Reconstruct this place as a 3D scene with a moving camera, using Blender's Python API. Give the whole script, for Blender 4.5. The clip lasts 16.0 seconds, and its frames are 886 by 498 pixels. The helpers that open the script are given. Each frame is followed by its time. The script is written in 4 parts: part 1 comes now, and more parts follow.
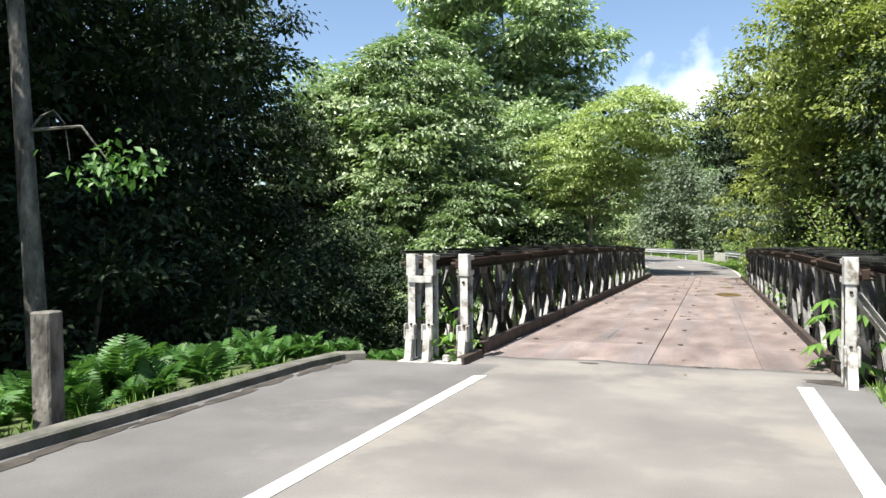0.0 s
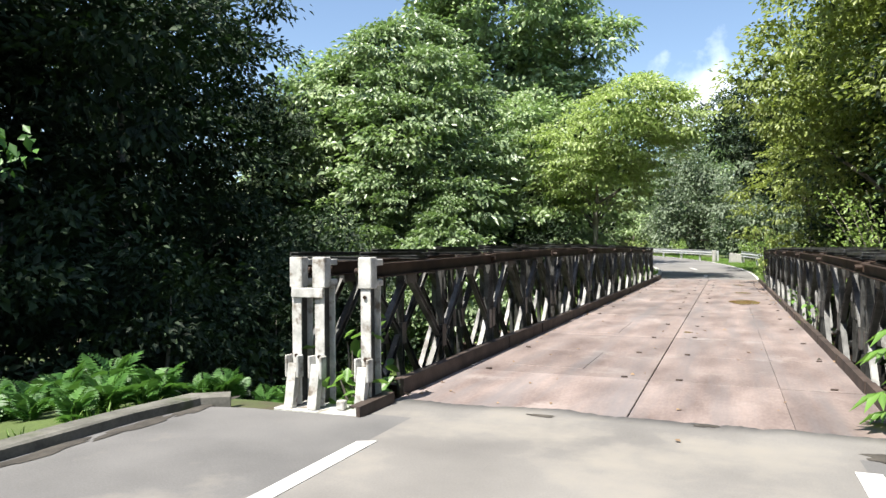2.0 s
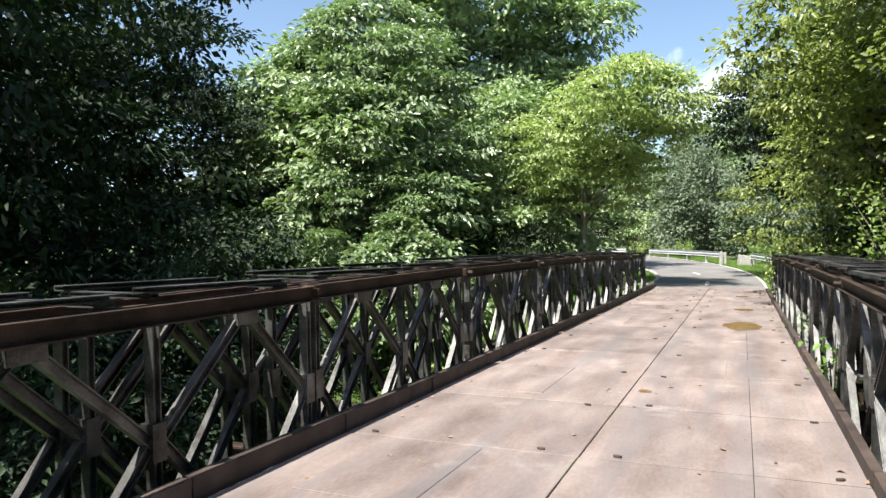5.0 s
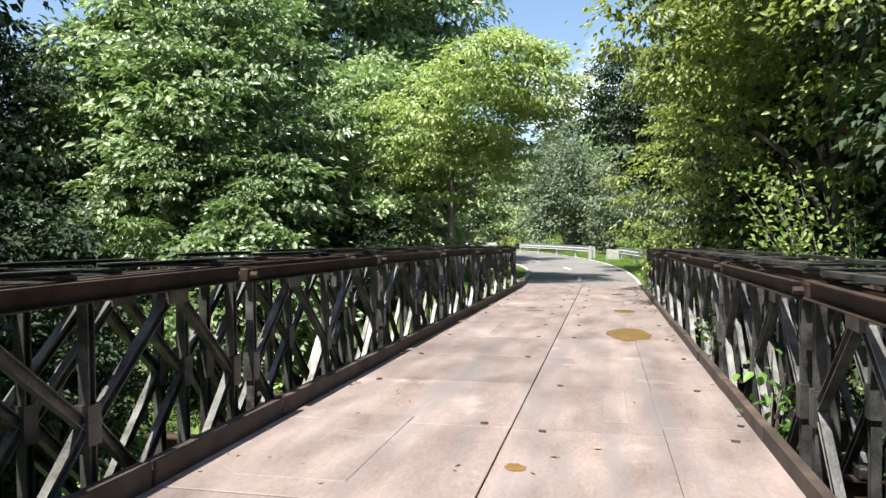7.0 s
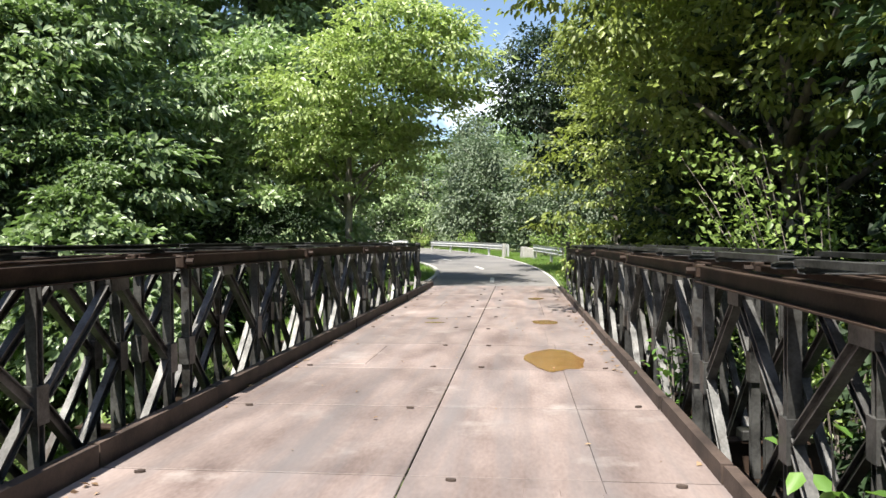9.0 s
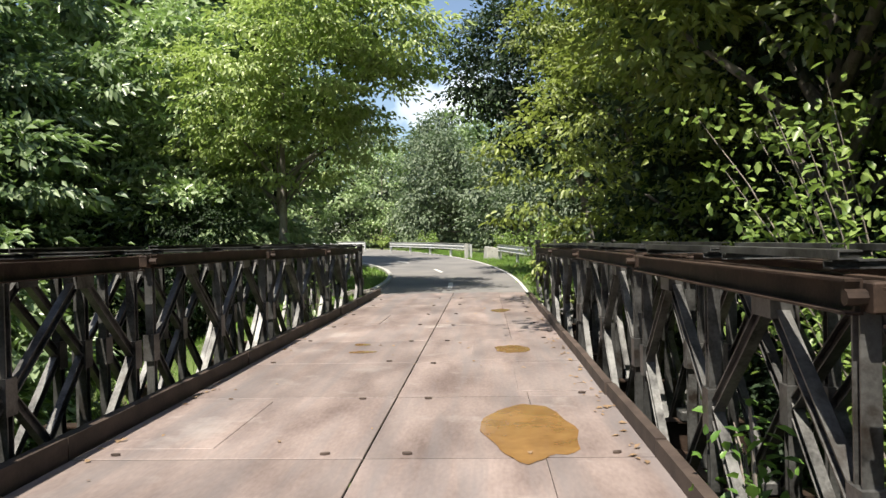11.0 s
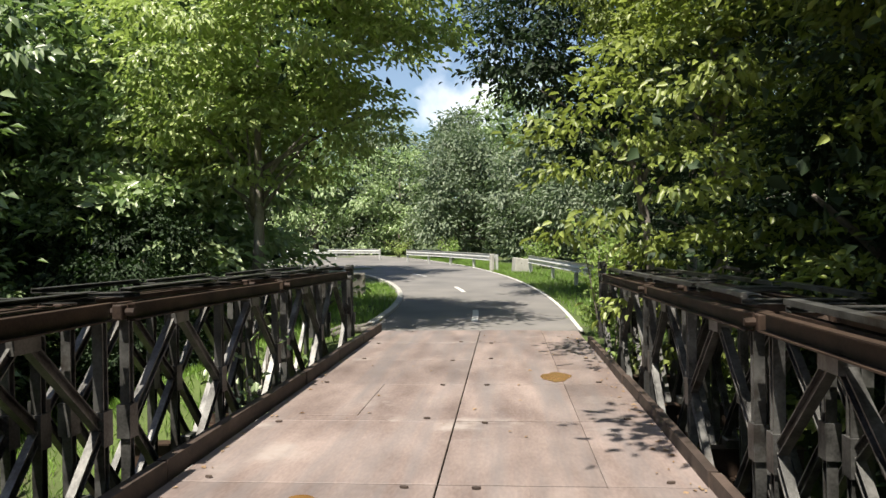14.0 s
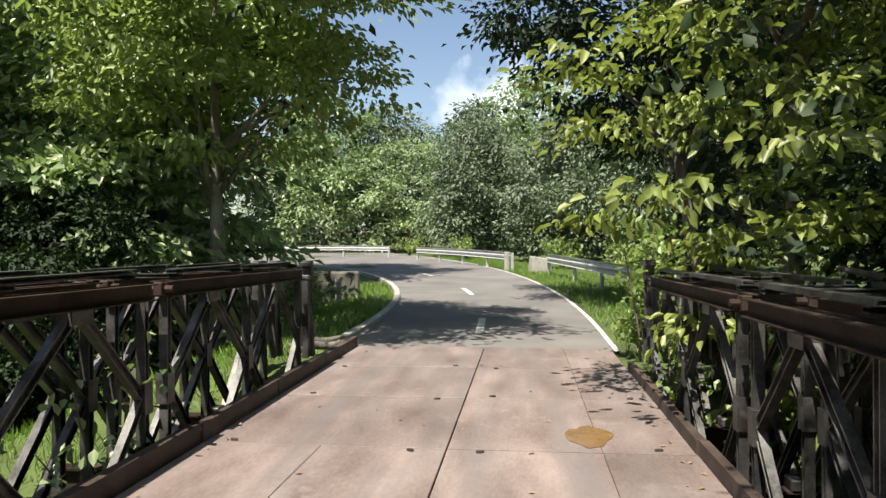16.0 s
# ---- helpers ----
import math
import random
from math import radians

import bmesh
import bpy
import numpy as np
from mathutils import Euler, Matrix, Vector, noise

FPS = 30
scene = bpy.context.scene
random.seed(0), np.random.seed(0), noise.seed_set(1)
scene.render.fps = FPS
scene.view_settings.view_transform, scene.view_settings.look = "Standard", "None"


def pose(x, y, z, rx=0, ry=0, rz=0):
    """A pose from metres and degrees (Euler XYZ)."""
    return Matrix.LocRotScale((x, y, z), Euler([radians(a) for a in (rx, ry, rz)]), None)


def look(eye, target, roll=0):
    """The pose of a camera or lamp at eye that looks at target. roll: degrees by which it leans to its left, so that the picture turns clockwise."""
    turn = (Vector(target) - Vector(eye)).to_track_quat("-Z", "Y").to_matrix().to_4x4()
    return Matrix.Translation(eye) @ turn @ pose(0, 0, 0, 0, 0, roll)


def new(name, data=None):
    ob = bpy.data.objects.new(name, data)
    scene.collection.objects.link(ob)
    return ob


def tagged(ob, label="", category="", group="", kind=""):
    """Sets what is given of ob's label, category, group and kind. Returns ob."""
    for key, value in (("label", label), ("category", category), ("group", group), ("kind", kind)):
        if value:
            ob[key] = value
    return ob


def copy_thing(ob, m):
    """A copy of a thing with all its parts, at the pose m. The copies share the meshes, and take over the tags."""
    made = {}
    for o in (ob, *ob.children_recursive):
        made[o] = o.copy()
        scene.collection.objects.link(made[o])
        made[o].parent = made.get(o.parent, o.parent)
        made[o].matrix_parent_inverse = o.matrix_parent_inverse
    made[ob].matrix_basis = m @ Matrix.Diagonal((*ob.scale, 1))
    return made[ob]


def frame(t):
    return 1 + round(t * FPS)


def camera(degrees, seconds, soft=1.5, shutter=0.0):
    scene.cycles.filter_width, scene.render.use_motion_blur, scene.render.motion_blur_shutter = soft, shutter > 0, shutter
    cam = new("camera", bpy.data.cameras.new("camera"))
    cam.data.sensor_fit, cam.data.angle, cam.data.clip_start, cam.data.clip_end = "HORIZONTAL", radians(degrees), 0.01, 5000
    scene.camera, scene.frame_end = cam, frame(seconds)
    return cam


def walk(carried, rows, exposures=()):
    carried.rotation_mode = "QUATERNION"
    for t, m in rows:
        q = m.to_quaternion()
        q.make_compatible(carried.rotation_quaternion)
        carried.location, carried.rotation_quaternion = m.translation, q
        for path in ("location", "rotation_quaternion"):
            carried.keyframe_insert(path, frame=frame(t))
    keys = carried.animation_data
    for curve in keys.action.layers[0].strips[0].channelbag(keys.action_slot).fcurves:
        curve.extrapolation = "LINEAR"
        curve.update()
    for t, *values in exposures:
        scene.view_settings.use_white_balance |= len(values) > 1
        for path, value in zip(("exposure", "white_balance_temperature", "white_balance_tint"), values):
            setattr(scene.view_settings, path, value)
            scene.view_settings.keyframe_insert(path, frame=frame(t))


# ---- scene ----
cam = camera(63.8, 16.0)
PATH = [
    (0, (-0.022, 0.601, 1.099), (-0.727, 2.473, 1.099), -0.1),
    (0.5, (-0.027, 1.135, 1.097), (-0.741, 3.003, 1.094), -0.1),
    (1, (-0.031, 1.7, 1.105), (-0.757, 3.564, 1.107), -0.1),
    (1.5, (0.029, 2.274, 1.095), (-0.704, 4.135, 1.095), -0.2),
    (2, (0.029, 2.845, 1.103), (-0.713, 4.703, 1.104), -0.1),
    (2.5, (0.091, 3.409, 1.103), (-0.664, 5.261, 1.104), -0.3),
    (3, (0.108, 4.024, 1.108), (-0.657, 5.872, 1.109), -0.2),
    (3.2, (0.144, 4.202, 1.128), (-0.626, 6.048, 1.135), -0.1),
    (5.3, (0.386, 6.532, 1.305), (-0.388, 8.376, 1.299), -0.4),
    (5.5, (0.398, 6.793, 1.271), (-0.355, 8.646, 1.258), -0.4),
    (6, (0.309, 7.502, 1.274), (-0.385, 9.377, 1.264), -0.3),
    (6.5, (0.214, 8.125, 1.255), (-0.376, 10.036, 1.246), -0.3),
    (7, (0.037, 8.83, 1.257), (-0.405, 10.781, 1.239), -0.3),
    (7.5, (-0.078, 9.467, 1.249), (-0.457, 11.431, 1.235), -0.4),
    (8, (-0.099, 10.19, 1.243), (-0.43, 12.162, 1.223), -0.6),
    (8.5, (-0.076, 10.78, 1.254), (-0.361, 12.76, 1.235), -0.3),
    (9, (0.001, 11.531, 1.212), (-0.208, 13.52, 1.188), -0.4),
    (9.5, (0.036, 12.237, 1.19), (-0.122, 14.231, 1.173), -0.5),
    (9.7, (0.061, 12.525, 1.182), (-0.07, 14.52, 1.161), -0.3),
    (11.8, (0.102, 15.504, 1.2), (-0.018, 17.5, 1.177), -1.6),
    (12, (0.075, 15.805, 1.222), (-0.051, 17.801, 1.204), -1.5),
    (12.5, (-0.003, 16.499, 1.227), (-0.139, 18.494, 1.218), -1.0),
    (13, (-0.069, 17.175, 1.402), (-0.216, 19.17, 1.395), -1.2),
    (13.5, (-0.145, 17.846, 1.414), (-0.306, 19.839, 1.409), -1.1),
    (14, (-0.161, 18.583, 1.428), (-0.334, 20.575, 1.417), -0.9),
    (14.5, (-0.158, 19.229, 1.359), (-0.35, 21.22, 1.351), -0.7),
    (15, (-0.146, 19.925, 1.36), (-0.346, 21.915, 1.35), -0.5),
    (15.5, (-0.142, 20.558, 1.336), (-0.356, 22.546, 1.328), -0.4),
    (16, (-0.083, 21.273, 1.328), (-0.307, 23.261, 1.315), -0.3),
]
walk(cam, [(t, look(eye, target, roll)) for t, eye, target, roll in PATH], [(0, 1.2, 6500, 9), (5.5, 1.3, 6500, 9), (9.5, 1.2, 6600, 10), (12, 0.88, 6900, 10), (16, 0.9, 6900, 10)])

# ---- world and sun ----
TO_SUN = Vector((-0.15, -0.45, 0.88)).normalized()
world = bpy.data.worlds.new("sky")
scene.world = world
world.use_nodes = True
wn, wl = world.node_tree.nodes, world.node_tree.links
sky = wn.new("ShaderNodeTexSky")
sky.sky_type, sky.sun_disc = "NISHITA", False
sky.dust_density, sky.ozone_density = 0.9, 1.2
sky.sun_elevation = math.asin(TO_SUN.z)
sky.sun_rotation = math.atan2(TO_SUN.x, TO_SUN.y)
wn["Background"].inputs["Strength"].default_value = 0.09

# one fair-weather cloud low over the road
wc, wnoise, wdot = wn.new("ShaderNodeTexCoord"), wn.new("ShaderNodeTexNoise"), wn.new("ShaderNodeVectorMath")
wnoise.inputs["Scale"].default_value, wnoise.inputs["Detail"].default_value = 9.0, 7
wdot.operation = "DISTANCE"
wdot.inputs[1].default_value = Vector((-0.025, 0.97, 0.205)).normalized()
wl.new(wc.outputs["Generated"], wnoise.inputs["Vector"])
wl.new(wc.outputs["Generated"], wdot.inputs[0])
wr, wm, wcloud = wn.new("ShaderNodeMapRange"), wn.new("ShaderNodeMath"), wn.new("ShaderNodeMapRange")
wr.inputs[1].default_value, wr.inputs[2].default_value, wr.inputs[3].default_value, wr.inputs[4].default_value = 0.0, 0.17, 0.2, -0.5
wl.new(wdot.outputs["Value"], wr.inputs[0])
wm.operation = "ADD"
wl.new(wnoise.outputs[0], wm.inputs[0])
wl.new(wr.outputs[0], wm.inputs[1])
wcloud.inputs[1].default_value, wcloud.inputs[2].default_value = 0.44, 0.8
wl.new(wm.outputs[0], wcloud.inputs[0])
wmix = wn.new("ShaderNodeMix")
wmix.data_type = "RGBA"
wl.new(wcloud.outputs[0], wmix.inputs[0])
wl.new(sky.outputs[0], wmix.inputs[6])
wmix.inputs[7].default_value = (12.5, 12.8, 13.2, 1)
wl.new(wmix.outputs[2], wn["Background"].inputs["Color"])
sun = new("sun", bpy.data.lights.new("sun", "SUN"))
sun.data.energy, sun.data.angle, sun.data.color = 5.0, radians(0.53), (1.0, 0.95, 0.87)
sun.matrix_world = look(TO_SUN * 60, (0, 0, 0))

# ---- materials ----
def paint(name, dark, light, rough=0.8, scale=6.0, fine=60.0, bump=0.3, metal=0.0, stretch=(1, 1, 1), spots=None, spot_scale=2.0, spot_at=0.6, vary=0.0, dist=0.01, shine=0.5, streak=None):
    m = bpy.data.materials.new(name)
    m.use_nodes = True
    n, l = m.node_tree.nodes, m.node_tree.links
    b = n["Principled BSDF"]
    co, mp = n.new("ShaderNodeTexCoord"), n.new("ShaderNodeMapping")
    mp.inputs["Scale"].default_value = stretch
    geo = n.new("ShaderNodeNewGeometry")
    l.new(geo.outputs["Position"], mp.inputs["Vector"])
    big, small = n.new("ShaderNodeTexNoise"), n.new("ShaderNodeTexNoise")
    big.inputs["Scale"].default_value, big.inputs["Detail"].default_value = scale, 6
    small.inputs["Scale"].default_value, small.inputs["Detail"].default_value = fine, 4
    for t in (big, small):
        l.new(mp.outputs[0], t.inputs["Vector"])
    add = n.new("ShaderNodeMath")
    add.operation = "MULTIPLY_ADD"
    add.inputs[1].default_value = 0.35
    l.new(small.outputs[0], add.inputs[0])
    l.new(big.outputs[0], add.inputs[2])
    ramp = n.new("ShaderNodeValToRGB")
    ramp.color_ramp.elements[0].position, ramp.color_ramp.elements[0].color = 0.45, (*dark, 1)
    ramp.color_ramp.elements[1].position, ramp.color_ramp.elements[1].color = 0.9, (*light, 1)
    l.new(add.outputs[0], ramp.inputs[0])
    col = ramp.outputs[0]
    if spots:
        st = n.new("ShaderNodeTexNoise")
        st.inputs["Scale"].default_value, st.inputs["Detail"].default_value, st.inputs["Roughness"].default_value = spot_scale, 8, 0.65
        l.new(geo.outputs["Position"], st.inputs["Vector"])
        r2 = n.new("ShaderNodeValToRGB")
        r2.color_ramp.elements[0].position, r2.color_ramp.elements[1].position = spot_at, spot_at + 0.12
        l.new(st.outputs[0], r2.inputs[0])
        mix = n.new("ShaderNodeMix")
        mix.data_type = "RGBA"
        l.new(r2.outputs[0], mix.inputs[0])
        l.new(col, mix.inputs[6])
        mix.inputs[7].default_value = (*spots, 1)
        col = mix.outputs[2]
    if streak:
        sm, sn, sr, sx = n.new("ShaderNodeMapping"), n.new("ShaderNodeTexNoise"), n.new("ShaderNodeMapRange"), n.new("ShaderNodeMix")
        sm.inputs["Scale"].default_value = (3.4, 0.22, 1)
        sn.inputs["Scale"].default_value, sn.inputs["Detail"].default_value, sn.inputs["Roughness"].default_value = 1.0, 7, 0.62
        l.new(geo.outputs["Position"], sm.inputs["Vector"])
        l.new(sm.outputs[0], sn.inputs["Vector"])
        sr.inputs[1].default_value, sr.inputs[2].default_value, sr.inputs[4].default_value = 0.45, 0.66, 0.75
        l.new(sn.outputs[0], sr.inputs[0])
        sx.data_type = "RGBA"
        l.new(sr.outputs[0], sx.inputs[0])
        l.new(col, sx.inputs[6])
        sx.inputs[7].default_value = (*streak, 1)
        col = sx.outputs[2]
    if vary:
        oi, hs = n.new("ShaderNodeObjectInfo"), n.new("ShaderNodeHueSaturation")
        mr = n.new("ShaderNodeMapRange")
        mr.inputs[3].default_value, mr.inputs[4].default_value = 1 - vary, 1 + vary
        l.new(oi.outputs["Random"], mr.inputs[0])
        l.new(mr.outputs[0], hs.inputs["Value"])
        l.new(col, hs.inputs["Color"])
        col = hs.outputs[0]
    l.new(col, b.inputs["Base Color"])
    b.inputs["Roughness"].default_value, b.inputs["Metallic"].default_value = rough, metal
    b.inputs["Specular IOR Level"].default_value = shine
    if bump:
        bp = n.new("ShaderNodeBump")
        bp.inputs["Strength"].default_value, bp.inputs["Distance"].default_value = bump, dist
        l.new(add.outputs[0], bp.inputs["Height"])
        l.new(bp.outputs[0], b.inputs["Normal"])
    return m


def foliage(name, dark, light, glow, through_part=0.35, rough=0.5):
    """Leaves: each one its own tone, glossy above, light shining through from behind."""
    m = bpy.data.materials.new(name)
    m.use_nodes = True
    n, l = m.node_tree.nodes, m.node_tree.links
    b = n["Principled BSDF"]
    geo = n.new("ShaderNodeNewGeometry")
    big = n.new("ShaderNodeTexNoise")
    big.inputs["Scale"].default_value, big.inputs["Detail"].default_value = 0.5, 3
    l.new(geo.outputs["Position"], big.inputs["Vector"])
    mid = n.new("ShaderNodeMath")
    mid.operation = "MULTIPLY_ADD"
    mid.inputs[1].default_value = 0.6
    l.new(geo.outputs["Random Per Island"], mid.inputs[0])
    l.new(big.outputs[0], mid.inputs[2])
    ramp = n.new("ShaderNodeValToRGB")
    ramp.color_ramp.elements[0].position, ramp.color_ramp.elements[0].color = 0.4, (*dark, 1)
    ramp.color_ramp.elements[1].position, ramp.color_ramp.elements[1].color = 1.15, (*light, 1)
    l.new(mid.outputs[0], ramp.inputs[0])
    l.new(ramp.outputs[0], b.inputs["Base Color"])
    b.inputs["Roughness"].default_value = rough
    tr = n.new("ShaderNodeBsdfTranslucent")
    tr.inputs["Color"].default_value = (*glow, 1)
    mx = n.new("ShaderNodeMixShader")
    mx.inputs[0].default_value = through_part
    l.new(b.outputs[0], mx.inputs[1])
    l.new(tr.outputs[0], mx.inputs[2])
    l.new(mx.outputs[0], n["Material Output"].inputs["Surface"])
    return m


ASPHALT = paint("asphalt", (0.13, 0.123, 0.115), (0.215, 0.204, 0.189), 0.9, 1.1, 90, 0.35, spots=(0.228, 0.21, 0.183), spot_scale=0.55, spot_at=0.5)
SHOULDER = paint("shoulder_asphalt", (0.082, 0.08, 0.079), (0.17, 0.165, 0.16), 0.9, 0.9, 90, 0.4, spots=(0.19, 0.178, 0.16), spot_scale=0.7, spot_at=0.56)
FAR_ASPHALT = paint("far_asphalt", (0.12, 0.118, 0.115), (0.2, 0.19, 0.18), 0.9, 0.7, 90, 0.3)
LINE_PAINT = paint("line_paint", (0.5, 0.49, 0.465), (0.66, 0.65, 0.62), 0.7, 3, 60, 0.1, spots=(0.3, 0.28, 0.25), spot_scale=9, spot_at=0.66)
PLATE = paint("rusty_plate", (0.12, 0.088, 0.078), (0.285, 0.228, 0.206), 0.72, 1.6, 26, 0.25, stretch=(1.8, 0.6, 1), spots=(0.3, 0.26, 0.238), spot_scale=1.3, spot_at=0.58, vary=0.13, streak=(0.15, 0.138, 0.138))
STEEL = paint("weathered_steel", (0.016, 0.016, 0.0156), (0.155, 0.155, 0.149), 0.44, 5, 60, 0.3, metal=0.5, spots=(0.03, 0.023, 0.018), shine=0.5, spot_scale=3, spot_at=0.56, vary=0.25)
CHORD = paint("rusty_chord_steel", (0.014, 0.0098, 0.0078), (0.062, 0.041, 0.03), 0.6, 4, 60, 0.3, shine=0.2, spots=(0.085, 0.072, 0.06), spot_scale=5, spot_at=0.63, vary=0.2)
KERB_STEEL = paint("rusty_kerb_steel", (0.028, 0.019, 0.015), (0.09, 0.064, 0.051), 0.7, 4, 50, 0.3, vary=0.2)
WHITE_PAINT = paint("worn_white_paint", (0.3, 0.3, 0.28), (0.6, 0.595, 0.57), 0.65, 9, 60, 0.25, spots=(0.16, 0.13, 0.1), spot_scale=8, spot_at=0.54)
CONCRETE = paint("mossy_concrete", (0.06, 0.06, 0.05), (0.18, 0.172, 0.15), 0.9, 4, 50, 0.5, spots=(0.07, 0.08, 0.045), spot_scale=3, spot_at=0.55)
PALE_CONCRETE = paint("pale_concrete", (0.3, 0.295, 0.27), (0.46, 0.45, 0.42), 0.9, 4, 50, 0.3, spots=(0.16, 0.16, 0.13), spot_scale=4, spot_at=0.6)
GALVANISED = paint("galvanised_rail", (0.5, 0.51, 0.5), (0.66, 0.67, 0.66), 0.45, 6, 50, 0.1, metal=0.3)
BARK = paint("bark", (0.10, 0.085, 0.07), (0.26, 0.23, 0.2), 0.9, 5, 40, 0.8, stretch=(1, 1, 0.25), dist=0.03)
PALE_BARK = paint("pale_bark", (0.05, 0.044, 0.037), (0.28, 0.26, 0.235), 0.9, 5, 40, 0.7, stretch=(1, 1, 0.3), spots=(0.3, 0.2, 0.12), spot_scale=4, spot_at=0.62, dist=0.03)
LICHEN_BARK = paint("lichen_bark", (0.025, 0.022, 0.018), (0.24, 0.225, 0.2), 0.95, 7, 30, 1.0, stretch=(1, 1, 0.4), spots=(0.3, 0.28, 0.25), spot_scale=6, spot_at=0.62, dist=0.05)
DIRT = paint("road_dirt", (0.02, 0.018, 0.015), (0.075, 0.066, 0.055), 1.0, 6, 60, 0.6, spots=(0.2, 0.18, 0.15), spot_scale=30, spot_at=0.7)
SOIL = paint("leaf_litter_and_grass", (0.034, 0.05, 0.015), (0.1, 0.145, 0.035), 0.95, 0.8, 30, 0.8, spots=(0.07, 0.055, 0.035), spot_scale=0.5, spot_at=0.56, dist=0.04)
MUD_WATER = paint("muddy_water", (0.16, 0.083, 0.03), (0.26, 0.145, 0.055), 0.12, 5, 18, 0.0)
# near-black leaf green: the wood's deep shade is put into this colour
LEAF_SHADE = foliage("shade_dark_leaves", (0.008, 0.018, 0.007), (0.03, 0.06, 0.021), (0.026, 0.06, 0.012), 0.16, 0.72)
LEAF_OLIVE = foliage("olive_leaves", (0.055, 0.085, 0.02), (0.26, 0.315, 0.08), (0.32, 0.41, 0.075), 0.34, 0.42)
LEAF_MID = foliage("mid_leaves", (0.1, 0.165, 0.066), (0.4, 0.49, 0.275), (0.28, 0.44, 0.11), 0.28, 0.33)
LEAF_GREEN = foliage("green_leaves", (0.06, 0.105, 0.043), (0.27, 0.345, 0.19), (0.2, 0.33, 0.08), 0.28, 0.33)
LEAF_LIGHT = foliage("light_leaves", (0.12, 0.18, 0.052), (0.39, 0.47, 0.185), (0.38, 0.52, 0.12), 0.36, 0.36)
LEAF_GREY = foliage("grey_green_leaves", (0.07, 0.1, 0.06), (0.2, 0.25, 0.16), (0.16, 0.25, 0.1), 0.25, 0.5)
LEAF_FRESH = foliage("fresh_leaves", (0.1, 0.18, 0.05), (0.28, 0.375, 0.115), (0.31, 0.46, 0.1), 0.38, 0.4)
FERN_GREEN = foliage("fern_green", (0.02, 0.075, 0.015), (0.095, 0.22, 0.045), (0.11, 0.26, 0.04), 0.3)
VINE_GREEN = foliage("vine_leaves", (0.05, 0.12, 0.025), (0.16, 0.3, 0.06), (0.2, 0.38, 0.06), 0.35, 0.4)
GRASS = foliage("grass_blades", (0.08, 0.17, 0.03), (0.22, 0.36, 0.07), (0.3, 0.48, 0.08), 0.35)
DRY_LEAF = foliage("dry_leaves", (0.16, 0.1, 0.055), (0.36, 0.25, 0.15), (0.3, 0.18, 0.08), 0.2, 0.8)


# ---- mesh tools ----
def finish(name, bm, material, smooth=False):
    me = bpy.data.meshes.new(name)
    bmesh.ops.recalc_face_normals(bm, faces=bm.faces)
    bm.to_mesh(me)
    bm.free()
    me.materials.append(material)
    if smooth:
        me.shade_smooth()
    return me


def part(name, bm, material, parent=None, label="", smooth=False):
    ob = new(name, finish(name, bm, material, smooth))
    ob.parent = parent
    return tagged(ob, label)


def thing(name, m, label, category, group="", kind=""):
    ob = new(name)
    ob.matrix_basis = m
    ob.empty_display_size = 0.2
    return tagged(ob, label, category, group, kind)


def box(bm, x0, x1, y0, y1, z0, z1, bevel=0.0):
    vs = [bm.verts.new((x, y, z)) for x in (x0, x1) for y in (y0, y1) for z in (z0, z1)]
    fs = [bm.faces.new([vs[i] for i in q]) for q in ((0, 1, 3, 2), (4, 6, 7, 5), (0, 4, 5, 1), (2, 3, 7, 6), (0, 2, 6, 4), (1, 5, 7, 3))]
    if bevel:
        es = list({e for f in fs for e in f.edges})
        bmesh.ops.bevel(bm, geom=es, offset=bevel, segments=1, affect="EDGES")
    return vs


def sweep(bm, profile, p0, p1, up=(0, 0, 1), closed=True):
    """A straight bar of the given cross-section (side, up) from p0 to p1."""
    p0, p1 = Vector(p0), Vector(p1)
    d = (p1 - p0).normalized()
    side = d.cross(Vector(up)).normalized()
    u = side.cross(d)
    rings = [[bm.verts.new(p + side * a + u * b) for a, b in profile] for p in (p0, p1)]
    n = len(profile)
    for i in range(n):
        j = (i + 1) % n
        bm.faces.new((rings[0][i], rings[0][j], rings[1][j], rings[1][i]))
    bm.faces.new(rings[0][::-1])
    bm.faces.new(rings[1])


def channel(w, d, t=0.008):
    """A C section, w across the flanges' reach, d deep, its back at -w/2."""
    a, b = w / 2, d / 2
    return [(-a, -b), (a, -b), (a, -b + t), (-a + t, -b + t), (-a + t, b - t), (a, b - t), (a, b), (-a, b)]


def i_beam(w, d, t=0.009):
    a, b = w / 2, d / 2
    return [(-a, -b), (a, -b), (a, -b + t), (t / 2, -b + t), (t / 2, b - t), (a, b - t), (a, b), (-a, b), (-a, b - t), (-t / 2, b - t), (-t / 2, -b + t), (-a, -b + t)]


